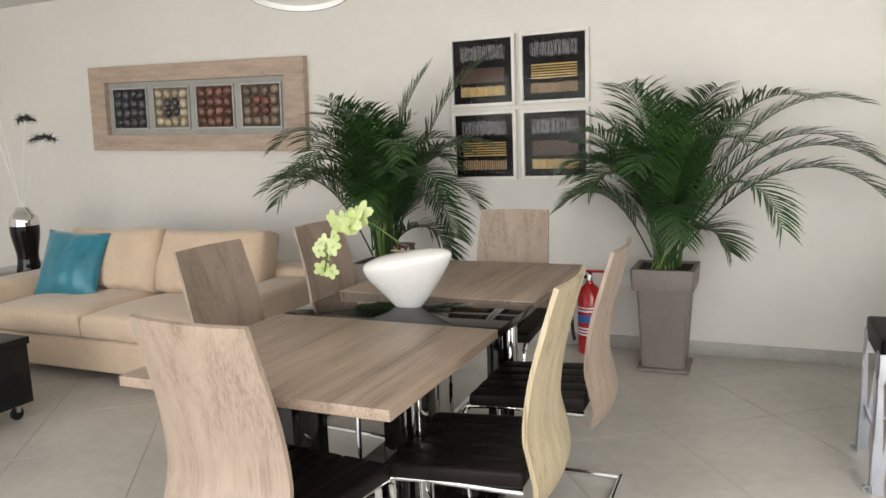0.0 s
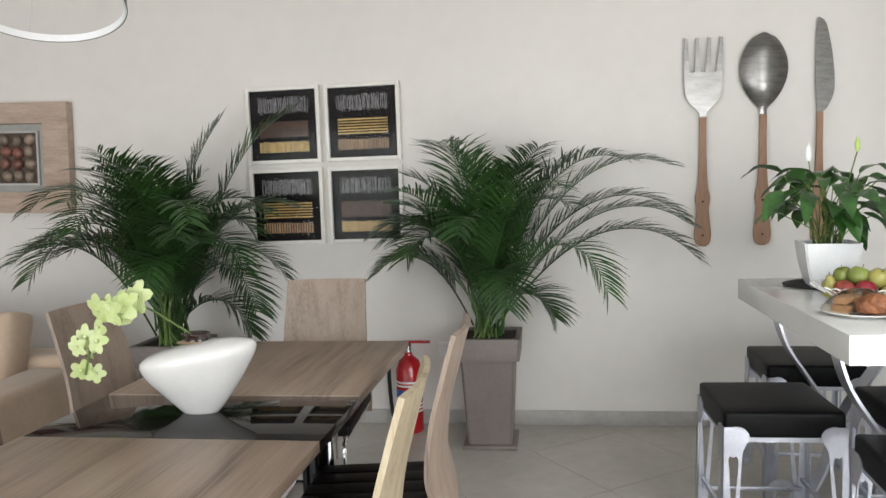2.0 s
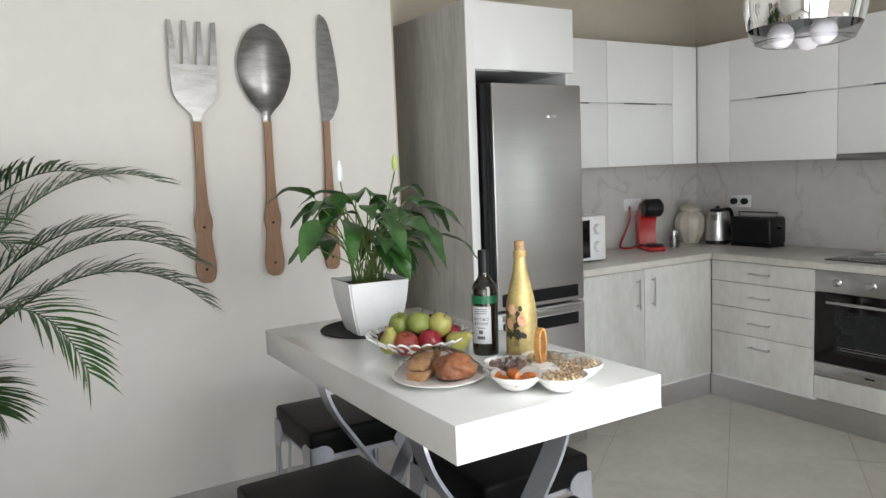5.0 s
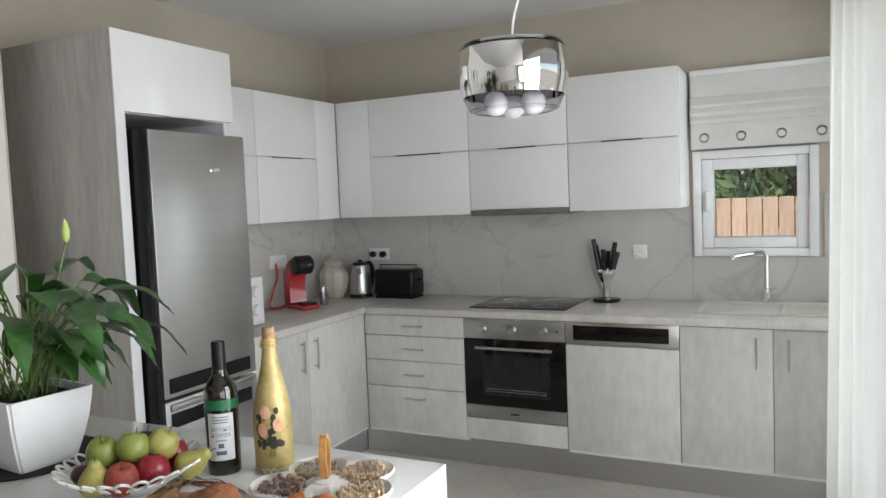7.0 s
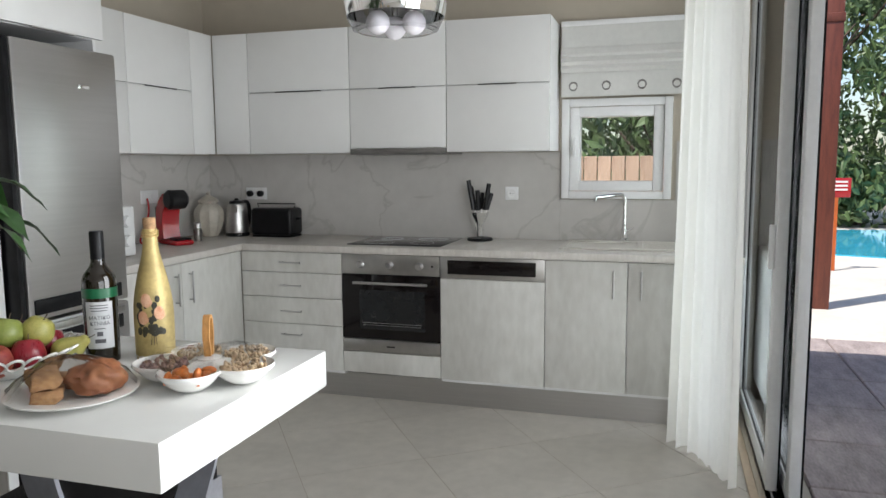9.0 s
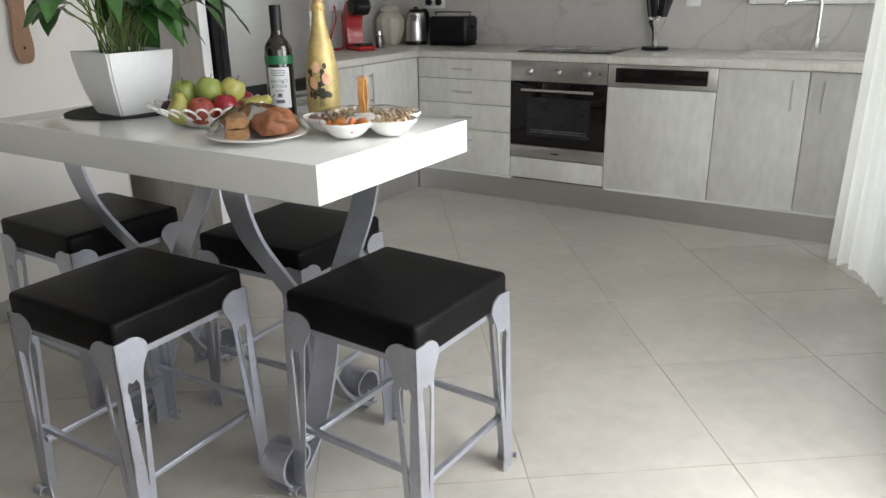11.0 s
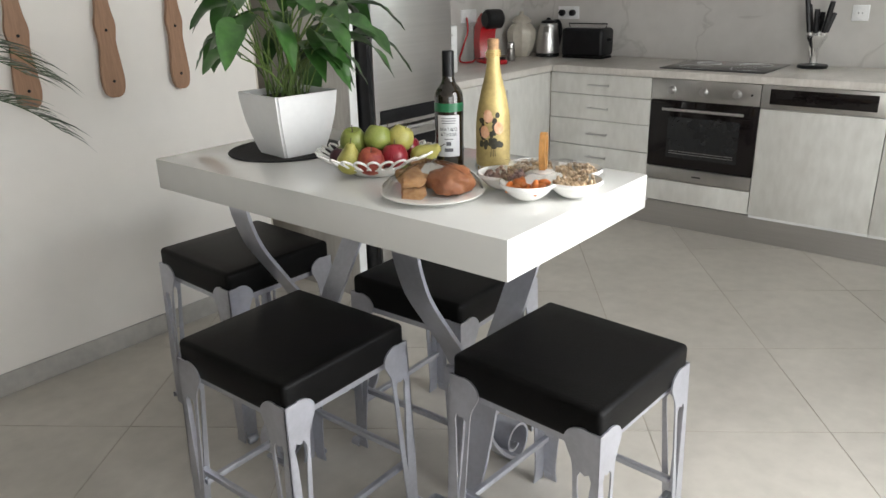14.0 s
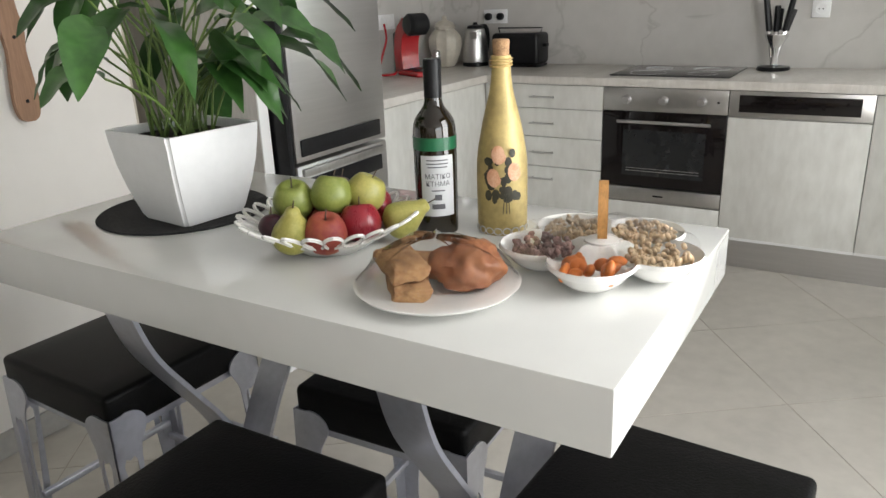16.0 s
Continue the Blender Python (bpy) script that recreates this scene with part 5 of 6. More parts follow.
# fire extinguisher
fe = thing("fire_extinguisher", "red fire extinguisher standing by the wall", "extinguisher", (0.27, 5.87, 0))
part("cylinder", lathe([(0.07, 0), (0.075, 0.01), (0.075, 0.36), (0.06, 0.41), (0.025, 0.44), (0.02, 0.46)], 28), M_red, fe)
part("label_band", lathe([(0.0755, 0.2), (0.0758, 0.201), (0.0758, 0.25), (0.0755, 0.251)], 28), mat("blue_label", (0.05, 0.12, 0.4), 0.4), fe)
for z in (0.29, 0.27, 0.16, 0.14, 0.12):
    part("text_bar", lathe([(0.0752, z), (0.0759, z + 0.001), (0.0759, z + 0.009), (0.0752, z + 0.01)], 28), M_white, fe)
part("valve", lathe([(0.022, 0.46), (0.022, 0.5), (0.014, 0.51)], 16), M_chrome, fe)
part("lever", bx(-0.02, 0.13, -0.012, 0.012, 0.51, 0.525, bevel=0.004), M_red, fe)
part("hose", tube(spline([(-0.02, 0, 0.48), (-0.09, -0.02, 0.47), (-0.11, -0.03, 0.35), (-0.10, -0.04, 0.15), (-0.085, -0.05, 0.08)], 5), 0.011, 8), M_black, fe)
ws = thing("wall_socket", "white wall socket above the skirting", "socket", (0.47, YN, 0.45))
part("plate", bx(-0.04, 0.04, -0.01, 0, -0.04, 0.04, bevel=0.003), M_white, ws)
part("outlet", lathe([(0.03, 0), (0.03, 0.002), (0.022, 0.0012)], 20, m=Matrix.Translation((0, -0.0095, 0)) @ Matrix.Rotation(radians(90), 4, 'X')), M_white, ws)

# ring lamp over the table
rl = thing("ring_lamp", "slim dark ring pendant lamp with pale inner diffuser", "lamp", (-0.36, 3.80, 0))
M_ring = mat("dark_ring", (0.06, 0.055, 0.06), 0.3, 0.6)
for (cx, cy, z, r, tx, ty) in ((0.0, 0.0, 1.975, 0.225, -15, -8), (0.12, 0.05, 2.15, 0.24, -14, -6)):
    rot = Matrix.Translation((cx, cy, z)) @ Euler((radians(tx), radians(ty), 0)).to_matrix().to_4x4()
    rg = part("ring", lathe([(r, -0.012), (r + 0.002, -0.012), (r + 0.002, 0.012), (r, 0.012), (r, -0.012)], 72, m=rot), M_ring, rl)
    part("diffuser", lathe([(r - 0.004, -0.0115), (r - 0.0005, -0.0115), (r - 0.0005, 0.0115), (r - 0.004, 0.0115), (r - 0.004, -0.0115)], 72, m=rot), M_white, rg, "pale diffuser strip")
    for a in (0.3, 2.4, 4.5):
        p = rot @ Vector((r * math.cos(a), r * math.sin(a), 0.012))
        part("wire", tube([p, (0.05, 0.02, H - 0.02)], 0.0008, 4), M_steel, rl)
part("canopy", lathe([(0.06, H - 0.025), (0.06, H - 0.001)], 24, at=(0.05, 0.02, 0)), M_white, rl)

# ---- sofa corner ----
sf = thing("sofa", "cream fabric two-seat sofa with loose cushions", "sofa")
SX0, SX1, SY0, SY1 = -3.55, -1.28, 4.38, 5.42
part("base", bx(SX0, SX1, SY0 + 0.02, SY1, 0.07, 0.27, bevel=0.025, seg=3), M_sofa, sf)
part("back", bx(SX0, SX1, SY1 - 0.25, SY1, 0.272, 0.60, bevel=0.05, seg=4), M_sofa, sf)
part("arm", bx(SX0, SX0 + 0.28, SY0 + 0.02, SY1 - 0.252, 0.272, 0.55, bevel=0.04, seg=4), M_sofa, sf)
part("arm", bx(SX1 - 0.28, SX1, SY0 + 0.02, SY1 - 0.252, 0.272, 0.55, bevel=0.04, seg=4), M_sofa, sf)


def cushion(w, d, h, puff=0.3, n=14, slack=0.0):
    """A stuffed cushion, flat underneath, round at its edges."""
    bm = bmesh.new()
    r = bmesh.ops.create_cube(bm, size=1.0)
    bmesh.ops.subdivide_edges(bm, edges=bm.edges[:], cuts=n, use_grid_fill=True)
    for v in bm.verts:
        x, y, z = v.co * 2
        e = (1 - abs(x) ** 6) * (1 - abs(y) ** 6)
        v.co = Vector((x * w / 2 * (1 - 0.03 * (abs(z)) ** 3), y * d / 2 * (1 - 0.03 * abs(z) ** 3), z * h / 2 * (0.68 + puff * max(0, e) ** 0.45)))
        v.co += noise.noise_vector(v.co * 6) * 0.008 + noise.noise_vector(Vector((v.co.x * 9, v.co.y * 3, 1.7))) * slack
    return bm


def throw(w, t, n=22):
    """A soft square pillow, thin at its seams, with drawn-out corners and slack folds."""
    bm = bmesh.new()
    r = bmesh.ops.create_grid(bm, x_segments=n, y_segments=n, size=1.0)
    back = bmesh.ops.create_grid(bm, x_segments=n, y_segments=n, size=1.0)
    for vs_, sg_ in ((r["verts"], 1), (back["verts"], -1)):
        for v in vs_:
            x, y = v.co.x, v.co.y
            e = max(0, (1 - x * x) * (1 - y * y))
            pull = 1 - 0.07 * (1 - abs(x * y))
            fold = 0.012 * noise.noise(Vector((x * 3, y * 1.6, 4.0 * sg_))) * min(1, e * 3)
            v.co = Vector((x * w / 2 * pull, y * w / 2 * pull, sg_ * t / 2 * e ** 0.5 + fold))
    bmesh.ops.reverse_faces(bm, faces=list({f for v in back["verts"] for f in v.link_faces}))
    bmesh.ops.remove_doubles(bm, verts=bm.verts, dist=0.0005)
    return bm


mid = (SX0 + SX1) / 2
for a, b in ((SX0 + 0.285, mid - 0.003), (mid + 0.003, SX1 - 0.285)):
    s_ = part("seat_cushion", cushion(b - a, 0.86, 0.19), M_sofa, sf, smooth=80)
    s_.location = ((a + b) / 2, SY0 + 0.42, 0.35)
    s_ = part("back_cushion", cushion(b - a - 0.02, 0.42, 0.24, 0.5, 22, 0.022), M_sofa, sf, smooth=80)
    s_.matrix_basis = pose((a + b) / 2, SY1 - 0.33, 0.62, 74, 0, 0)
for x in (SX0 + 0.1, SX1 - 0.1):
    for y in (SY0 + 0.1, SY1 - 0.1):
        part("foot", bx(x - 0.03, x + 0.03, y - 0.03, y + 0.03, 0, 0.071), M_black, sf)
solo("throw_pillow", throw(0.47, 0.17), M_teal, "teal satin throw pillow leaning on the sofa", "pillow", (-3.02, 4.86, 0.62), rx=66, ry=4, rz=12, smooth=80)
ct = thing("coffee_table", "low black coffee table on casters", "table", (-2.66, 3.55, 0))
part("top", bx(-0.45, 0.45, -0.35, 0.35, 0.40, 0.44, bevel=0.004), M_black, ct)
part("body", bx(-0.44, 0.44, -0.34, 0.34, 0.09, 0.399, bevel=0.003), M_black, ct)
for x in (-0.38, 0.38):
    for y in (-0.28, 0.28):
        part("caster", lathe([(0.0, -0.012), (0.03, -0.012), (0.034, -0.008), (0.034, 0.008), (0.03, 0.012), (0.0, 0.012)], 16, m=Matrix.Translation((x, y, 0.035)) @ Matrix.Rotation(radians(90), 4, 'Y')), M_black, ct)
        part("fork", bx(x - 0.02, x + 0.02, y - 0.01, y + 0.01, 0.045, 0.091), M_steel, ct)
st = thing("side_table", "dark brown square side table beside the sofa", "table", (-3.98, 5.32, 0))
part("top", bx(-0.4, 0.4, -0.4, 0.4, 0.42, 0.47, bevel=0.004), M_bglass, st)
for x in (-0.36, 0.36):
    for y in (-0.36, 0.36):
        part("leg", bx(x - 0.03, x + 0.03, y - 0.03, y + 0.03, 0, 0.42), M_black, st)
fv = thing("floor_vase", "tall black and silver vase with dark feathers", "vase", (-3.93, 5.22, 0.47))
part("body", lathe([(p.x, p.y) for p in spline([(0.08, 0.0), (0.09, 0.02), (0.075, 0.12), (0.10, 0.28), (0.105, 0.36)], 4)], 28), M_bglass, fv)
part("shoulder", lathe([(p.x, p.y) for p in spline([(0.105, 0.361), (0.10, 0.42), (0.06, 0.47), (0.045, 0.5)], 4)], 28), M_chrome, fv, "hammered silver shoulder")
for k in range(4):
    a = 0.5 + k * 1.5
    tip = Vector((0.22 * math.cos(a), 0.2 * math.sin(a), 1.0 + 0.16 * k))
    bm = tube(spline([(0, 0, 0.48), tip * 0.55 + Vector((0, 0, 0.25)), tip], 6), 0.004, 6)
    part("stem", bm, M_white, fv)
    bm = bmesh.new()
    r_ = random.Random(k)
    for j in range(160):
        u = r_.uniform(-1, 1)
        b0 = tip + Vector((0.10 * u * math.cos(a + 1), 0.10 * u * math.sin(a + 1), 0.03 * (1 - u * u)))
        d = Vector((r_.gauss(0, 1), r_.gauss(0, 1), r_.uniform(-1.6, 0.6))).normalized() * 0.06
        w = d.orthogonal().normalized() * 0.003
        bm.faces.new([bm.verts.new(b0 - w), bm.verts.new(b0 + w), bm.verts.new(b0 + d)])
    part("feather", bm, M_black, fv, "fluffy black feather plume", smooth=0)

# ---- bar table and stools ----
BX0, BX1, BY0, BY1, BZ = 1.91, 2.525, 3.95, 5.185, 0.942
bt = thing("bar_table", "thick white lacquered bar table on curved silver legs", "table")
part("tabletop", bx(BX0, BX1, BY0, BY1, BZ - 0.088, BZ, bevel=0.003), M_bartop, bt, "thick glossy white tabletop")
bcx = (BX0 + BX1) / 2
for y in (4.26, 4.90):
    for s in (-1, 1):
        path = [(bcx + s * p.x, p.y) for p in spline([(-0.215, BZ - 0.089), (-0.21, 0.79), (-0.175, 0.69), (-0.105, 0.58), (-0.045, 0.49), (0.0, 0.40), (0.03, 0.29), (0.09, 0.14), (0.18, 0.04), (0.25, 0.012)], 6)]
        part("curved_leg", band(path, y - 0.04 + s * 0.041, y + 0.04 + s * 0.041, 0.010, "y"), M_silver, bt, "curved flat silver bar")
        sc = [(bcx + s * (0.20 + 0.075 * (1 - k / 34) * math.cos(k * 0.28 - 1.57)), 0.088 + 0.075 * (1 - k / 34) * math.sin(k * 0.28 - 1.57)) for k in range(26)]
        part("scroll", band(sc, y - 0.04 + s * 0.041, y + 0.04 + s * 0.041, 0.008, "y"), M_silver, bt, "scrolled silver foot")
    part("clasp", bx(bcx - 0.03, bcx + 0.03, y - 0.086, y + 0.086, 0.37, 0.42, bevel=0.004), M_silver, bt)
part("top_plate", bx(bcx - 0.24, bcx + 0.24, 4.18, 4.98, BZ - 0.096, BZ - 0.0885), M_silver, bt)


def bar_stool():
    t = thing("bar_stool", "silver metal bar stool with a black leather seat", "stool", group="stools round the bar table")
    h, zs = 0.20, 0.59
    c = bmesh.new()
    box(c, -h, h, -h, h, zs - 0.095, zs - 0.003, bevel=0.014, seg=4)
    bmesh.ops.subdivide_edges(c, edges=[e for e in c.edges if e.calc_length() > 0.3], cuts=5, use_grid_fill=True)
    for v in c.verts:
        if v.co.z > zs - 0.03:
            v.co.z += 0.006 * (1 - (v.co.x / h) ** 2) * (1 - (v.co.y / h) ** 2)
    seat = part("seat", c, M_leather, t, "square black leather cushion", smooth=50)
    z = zs - 0.016
    piping = [(-h + 0.008, -h + 0.008, z), (h - 0.008, -h + 0.008, z), (h - 0.008, h - 0.008, z), (-h + 0.008, h - 0.008, z)]
    part("seam", tube(piping, 0.0022, 6, closed=True), M_leather, seat)
    part("seat_frame", bx(-h + 0.012, h - 0.012, -h + 0.012, h - 0.012, zs - 0.112, zs - 0.0955), M_silver, t)
    # leg: two tapered plates in an angle, bracket-shaped on top, with a V slot and a curled foot
    H0 = 0.535

    def plate(axis):
        inner = [(p.x, p.y) for p in spline([(0.0, H0), (0.05, H0 + 0.002), (0.078, H0 - 0.012), (0.088, H0 - 0.035), (0.078, H0 - 0.06), (0.066, H0 - 0.09), (0.062, 0.38), (0.054, 0.20), (0.045, 0.06), (0.047, 0.02), (0.05, 0.0)], 4)]
        bm = bmesh.new()
        # left and right halves round the slot
        left = [(0.0, H0), (0.034, H0), (0.034, 0.428), (0.024, 0.435), (0.018, 0.42), (0.022, 0.39), (0.034, 0.15), (0.03, 0.0), (0.008, 0.0), (0.004, 0.05), (0.0, 0.2)]
        right = [q for q in inner if q[0] > 0.0345] + [(0.03, 0.0), (0.034, 0.15), (0.052, 0.395), (0.052, 0.42), (0.045, 0.434), (0.034, 0.428), (0.034, H0)]
        for ol in (left, right):
            prism(ol, 0.0, 0.004, axis, bm)
        return bm
    for sx in (-1, 1):
        for sy in (-1, 1):
            bm = plate("y")
            b2 = plate("x")
            me = bpy.data.meshes.new("tmp")
            b2.to_mesh(me)
            b2.free()
            bm.from_mesh(me)
            bpy.data.meshes.remove(me)
            curl = [(0.012 + 0.012 * math.cos(a * 0.5) - 0.02, 0.018 + 0.012 * math.sin(a * 0.5)) for a in range(9)]
            band(curl, 0.0, 0.03, 0.004, "y", bm)
            for v in bm.verts:
                k = 1 - v.co.z / 0.535
                lean = 0.012 * k
                v.co.x, v.co.y = sx * (h + 0.004 + lean - v.co.x), sy * (h + 0.004 + lean - v.co.y)
            bmesh.ops.recalc_face_normals(bm, faces=bm.faces)
            part("leg", bm, M_silver, t, "tapered silver leg with a curled foot", smooth=30)
    r = 0.008
    for s in (-1, 1):
        q = h - 0.012
        part("stretcher", bx(-q, q, s * q - r, s * q + r, 0.15, 0.15 + 2 * r, bevel=0.002), M_silver, t)
        part("stretcher", bx(s * q - r, s * q + r, -q, q, 0.19, 0.19 + 2 * r, bevel=0.002), M_silver, t)
    return t


s0 = bar_stool()
s0.matrix_basis = pose(2.20, 3.965, 0, 0, 0, -3)
copy_thing(s0, pose(1.865, 4.575, 0, 0, 0, 1))
copy_thing(s0, pose(2.20, 5.225, 0, 0, 0, 88))
copy_thing(s0, pose(2.425, 4.53, 0, 0, 0, 182))

# mat, peace lily
solo("placemat", lathe([(0.0, 0.0), (0.168, 0.0), (0.17, 0.002), (0.168, 0.004), (0.0, 0.005)], 64), mat("black_felt", (0.014, 0.014, 0.015), 0.95, vary=0.3, scale=60, bump=0.8, bscale=160), "round black woven placemat on the bar table", "placemat", (2.205, 4.955, BZ))
pl = thing("peace_lily", "peace lily in a white square tapered pot", "plant", (2.184, 4.90, BZ + 0.0052), -6)
bm = bmesh.new()
R = []
for w, z in ((0.135, 0.0), (0.145, 0.01), (0.172, 0.06), (0.190, 0.105), (0.201, 0.15), (0.205, 0.176), (0.190, 0.176), (0.18, 0.15)):
    R.append([bm.verts.new((a * w / 2, b * w / 2, z)) for a, b in ((-1, -1), (1, -1), (1, 1), (-1, 1))])
for a, b in zip(R, R[1:]):
    for i in range(4):
        bm.faces.new((a[i], a[(i + 1) % 4], b[(i + 1) % 4], b[i]))
bm.faces.new(R[0][::-1])
bm.faces.new(R[-1])
bmesh.ops.bevel(bm, geom=[e for e in bm.edges if abs(e.verts[0].co.x - e.verts[1].co.x) < 0.03 and abs(e.verts[0].co.y - e.verts[1].co.y) < 0.03], offset=0.006, segments=3, affect='EDGES')
part("pot", bm, M_white, pl, "white plastic pot")
part("soil", bx(-0.086, 0.086, -0.086, 0.086, 0.15, 0.16), M_soil, pl)
rnd = random.Random(21)
for k in range(50):
    a = rnd.uniform(0, 2 * math.pi)
    reach = rnd.uniform(0.06, 0.36)
    hgt = rnd.uniform(0.10, 0.30) - 0.22 * max(0, reach - 0.2)
    b0 = Vector((rnd.uniform(-0.05, 0.05), rnd.uniform(-0.05, 0.05), 0.16))
    d = Vector((math.cos(a), math.sin(a), 0))
    p1 = b0 + d * reach * 0.55 + Vector((0, 0, hgt))
    lf = part("leaf", tube(spline([b0, b0 + d * reach * 0.2 + Vector((0, 0, hgt * 0.6)), p1], 4), 0.0022, 5), M_stem, pl)
    ll, lw = rnd.uniform(0.13, 0.23), rnd.uniform(0.026, 0.040)
    v = (d * 0.8 + Vector((0, 0, rnd.uniform(-0.2, 0.75)))).normalized()
    side = d.cross(Vector((0, 0, 1))).normalized()
    side = (side + Vector((0, 0, rnd.uniform(-0.5, 0.5)))).normalized()
    bm = bmesh.new()
    prev, q = None, p1.copy()
    n = 9
    for i in range(n + 1):
        u = i / n
        w = lw * math.sin(math.pi * u ** 0.75) ** 0.85 if 0 < u < 1 else 0.0008
        nm = side.cross(v).normalized()
        row = [bm.verts.new(q + side * w * e + nm * (0.25 * w * abs(e) + 0.003 * math.sin(u * 14 + e))) for e in (-1, -0.5, 0, 0.5, 1)]
        if prev:
            for j in range(4):
                bm.faces.new((prev[j], prev[j + 1], row[j + 1], row[j]))
        prev = row
        q = q + v * ll / n
        v = (v + Vector((0, 0, -0.21))).normalized()
    part("blade", bm, M_leaf, lf, smooth=80)
part("flower_stalk", tube(spline([(0, 0.02, 0.16), (0.06, -0.03, 0.4), (0.09, -0.05, 0.53)], 5), 0.0025, 6), M_stem, pl)
part("bud", lathe([(0.0, 0), (0.008, 0.01), (0.010, 0.03), (0.006, 0.05), (0.0, 0.062)], 12, at=(0.09, -0.05, 0.525)), M_bud, pl, "pale green closed flower bud")
part("flower_stalk", tube(spline([(-0.02, 0.02, 0.16), (-0.04, 0.08, 0.4), (-0.05, 0.10, 0.5)], 5), 0.0022, 6), M_stem, pl)
part("spathe", lathe([(0.0, 0), (0.012, 0.015), (0.010, 0.05), (0.0, 0.08)], 10, at=(-0.05, 0.10, 0.495), sy=0.4), M_white, pl, "faded white flower")

# fruit bowl
fb = thing("fruit_bowl", "white cut-out metal fruit bowl", "bowl", (2.16, 4.535, BZ))
part("base", lathe([(0.0, 0.0), (0.06, 0.0), (0.07, 0.003), (0.105, 0.028), (0.104, 0.030), (0.068, 0.006), (0.0, 0.004)], 40), M_ceramic, fb)
for k in range(26):
    a = 2 * math.pi * k / 26
    c, s = Vector((math.cos(a), math.sin(a), 0)), Vector((-math.sin(a), math.cos(a), 0))
    lp = []
    for j in range(14):
        u = 2 * math.pi * j / 14
        rr = 0.128 + 0.026 * math.cos(u)
        lp.append(c * rr + s * 0.0155 * math.sin(u) + Vector((0, 0, 0.028 + (rr - 0.102) * 0.62)))
    part("petal_loop", tube(lp, 0.0032, 5, closed=True), M_ceramic, fb)
M_green = mat("green_pear", (0.25, 0.28, 0.07), 0.4, scale=30, second=(0.17, 0.21, 0.04))
M_yel = mat("yellow_pear", (0.42, 0.37, 0.11), 0.4, scale=30, second=(0.27, 0.27, 0.06))
M_apple = mat("red_apple", (0.26, 0.015, 0.025), 0.28, scale=25, second=(0.20, 0.01, 0.02), stretch=(3, 3, 0.6))
M_peach = mat("peach_skin", (0.34, 0.09, 0.04), 0.6, scale=14, second=(0.22, 0.02, 0.025))
M_plum = mat("dark_plum", (0.06, 0.012, 0.02), 0.4, scale=20, second=(0.03, 0.008, 0.015))
P_apple = [(0.0, 0.012), (0.014, 0.004), (0.030, 0.008), (0.041, 0.032), (0.036, 0.056), (0.024, 0.072), (0.008, 0.070), (0.0, 0.062)]
P_pear = [(0.0, 0.004), (0.02, 0.002), (0.036, 0.018), (0.038, 0.036), (0.028, 0.06), (0.017, 0.08), (0.012, 0.094), (0.0, 0.098)]
P_plum = [(0.0, 0.0), (0.014, 0.004), (0.025, 0.02), (0.025, 0.034), (0.014, 0.048), (0.0, 0.05)]
# places across the bowl: a to one side, b towards the plate, z above the table
for kind, prof, m_, a, b, z, rx, ry in (("plum", P_plum, M_plum, -0.105, 0.030, 0.032, 0, 0), ("pear", P_pear, M_yel, -0.072, 0.062, 0.022, 20, -14), ("peach", P_apple, M_peach, -0.012, 0.078, 0.018, 12, -8),
                                        ("apple", P_apple, M_apple, 0.055, 0.062, 0.022, -10, 12), ("pear", P_pear, M_yel, 0.108, 0.012, 0.030, 50, 35), ("apple", P_apple, M_green, -0.062, -0.015, 0.064, 10, -15),
                                        ("apple", P_apple, M_green, 0.0, 0.020, 0.074, 0, 18), ("apple", P_apple, M_yel, 0.055, -0.005, 0.070, 20, 20), ("plum", P_plum, M_plum, 0.020, -0.055, 0.078, 0, 20),
                                        ("apple", P_apple, M_apple, 0.080, -0.050, 0.022, 0, 20), ("peach", P_apple, M_peach, 0.0, 0.0, 0.006, 0, 0), ("apple", P_apple, M_apple, -0.02, -0.085, 0.020, 0, 0), ("pear", P_pear, M_green, -0.09, -0.05, 0.026, 30, 0)):
    x, y = 0.65 * a - 0.76 * b, -0.76 * a - 0.65 * b
    prof = [(u * 0.86, v * 0.86) for u, v in prof]
    ft = solo(kind, lathe([(p.x, p.y) for p in spline(prof, 3)], 20), m_, {"apple": "shiny apple in the fruit bowl", "pear": "yellow-green pear in the fruit bowl", "peach": "red and orange peach in the bowl", "plum": "dark purple plum in the bowl"}[kind], kind, (2.16 + x * 0.9, 4.535 + y * 0.9, BZ + z * 0.82), rx=rx, ry=ry, group="fruit in the bowl", smooth=80)
    top = max(b for a, b in prof)
    part("stalk", tube([(0, 0, top - 0.006), (0.002, 0, top + 0.014)], 0.0012, 5), M_bark, ft)

# bread plate
pt = solo("plate", lathe([(0.0, 0.0), (0.06, 0.0), (0.065, 0.004), (0.118, 0.014), (0.12, 0.017), (0.117, 0.018), (0.064, 0.009), (0.0, 0.007)], 56), M_ceramic, "white ceramic plate on the bar table", "plate", (2.062, 4.262, BZ))
M_bun = mat("glazed_crust", (0.36, 0.15, 0.065), 0.45, scale=26, second=(0.20, 0.065, 0.026), bump=0.7, bscale=40)
M_cake = mat("crumb_cake", (0.48, 0.28, 0.13), 0.9, scale=45, second=(0.20, 0.09, 0.04), bump=1.0, bscale=70)
bm = bmesh.new()
bmesh.ops.create_icosphere(bm, subdivisions=4, radius=1)
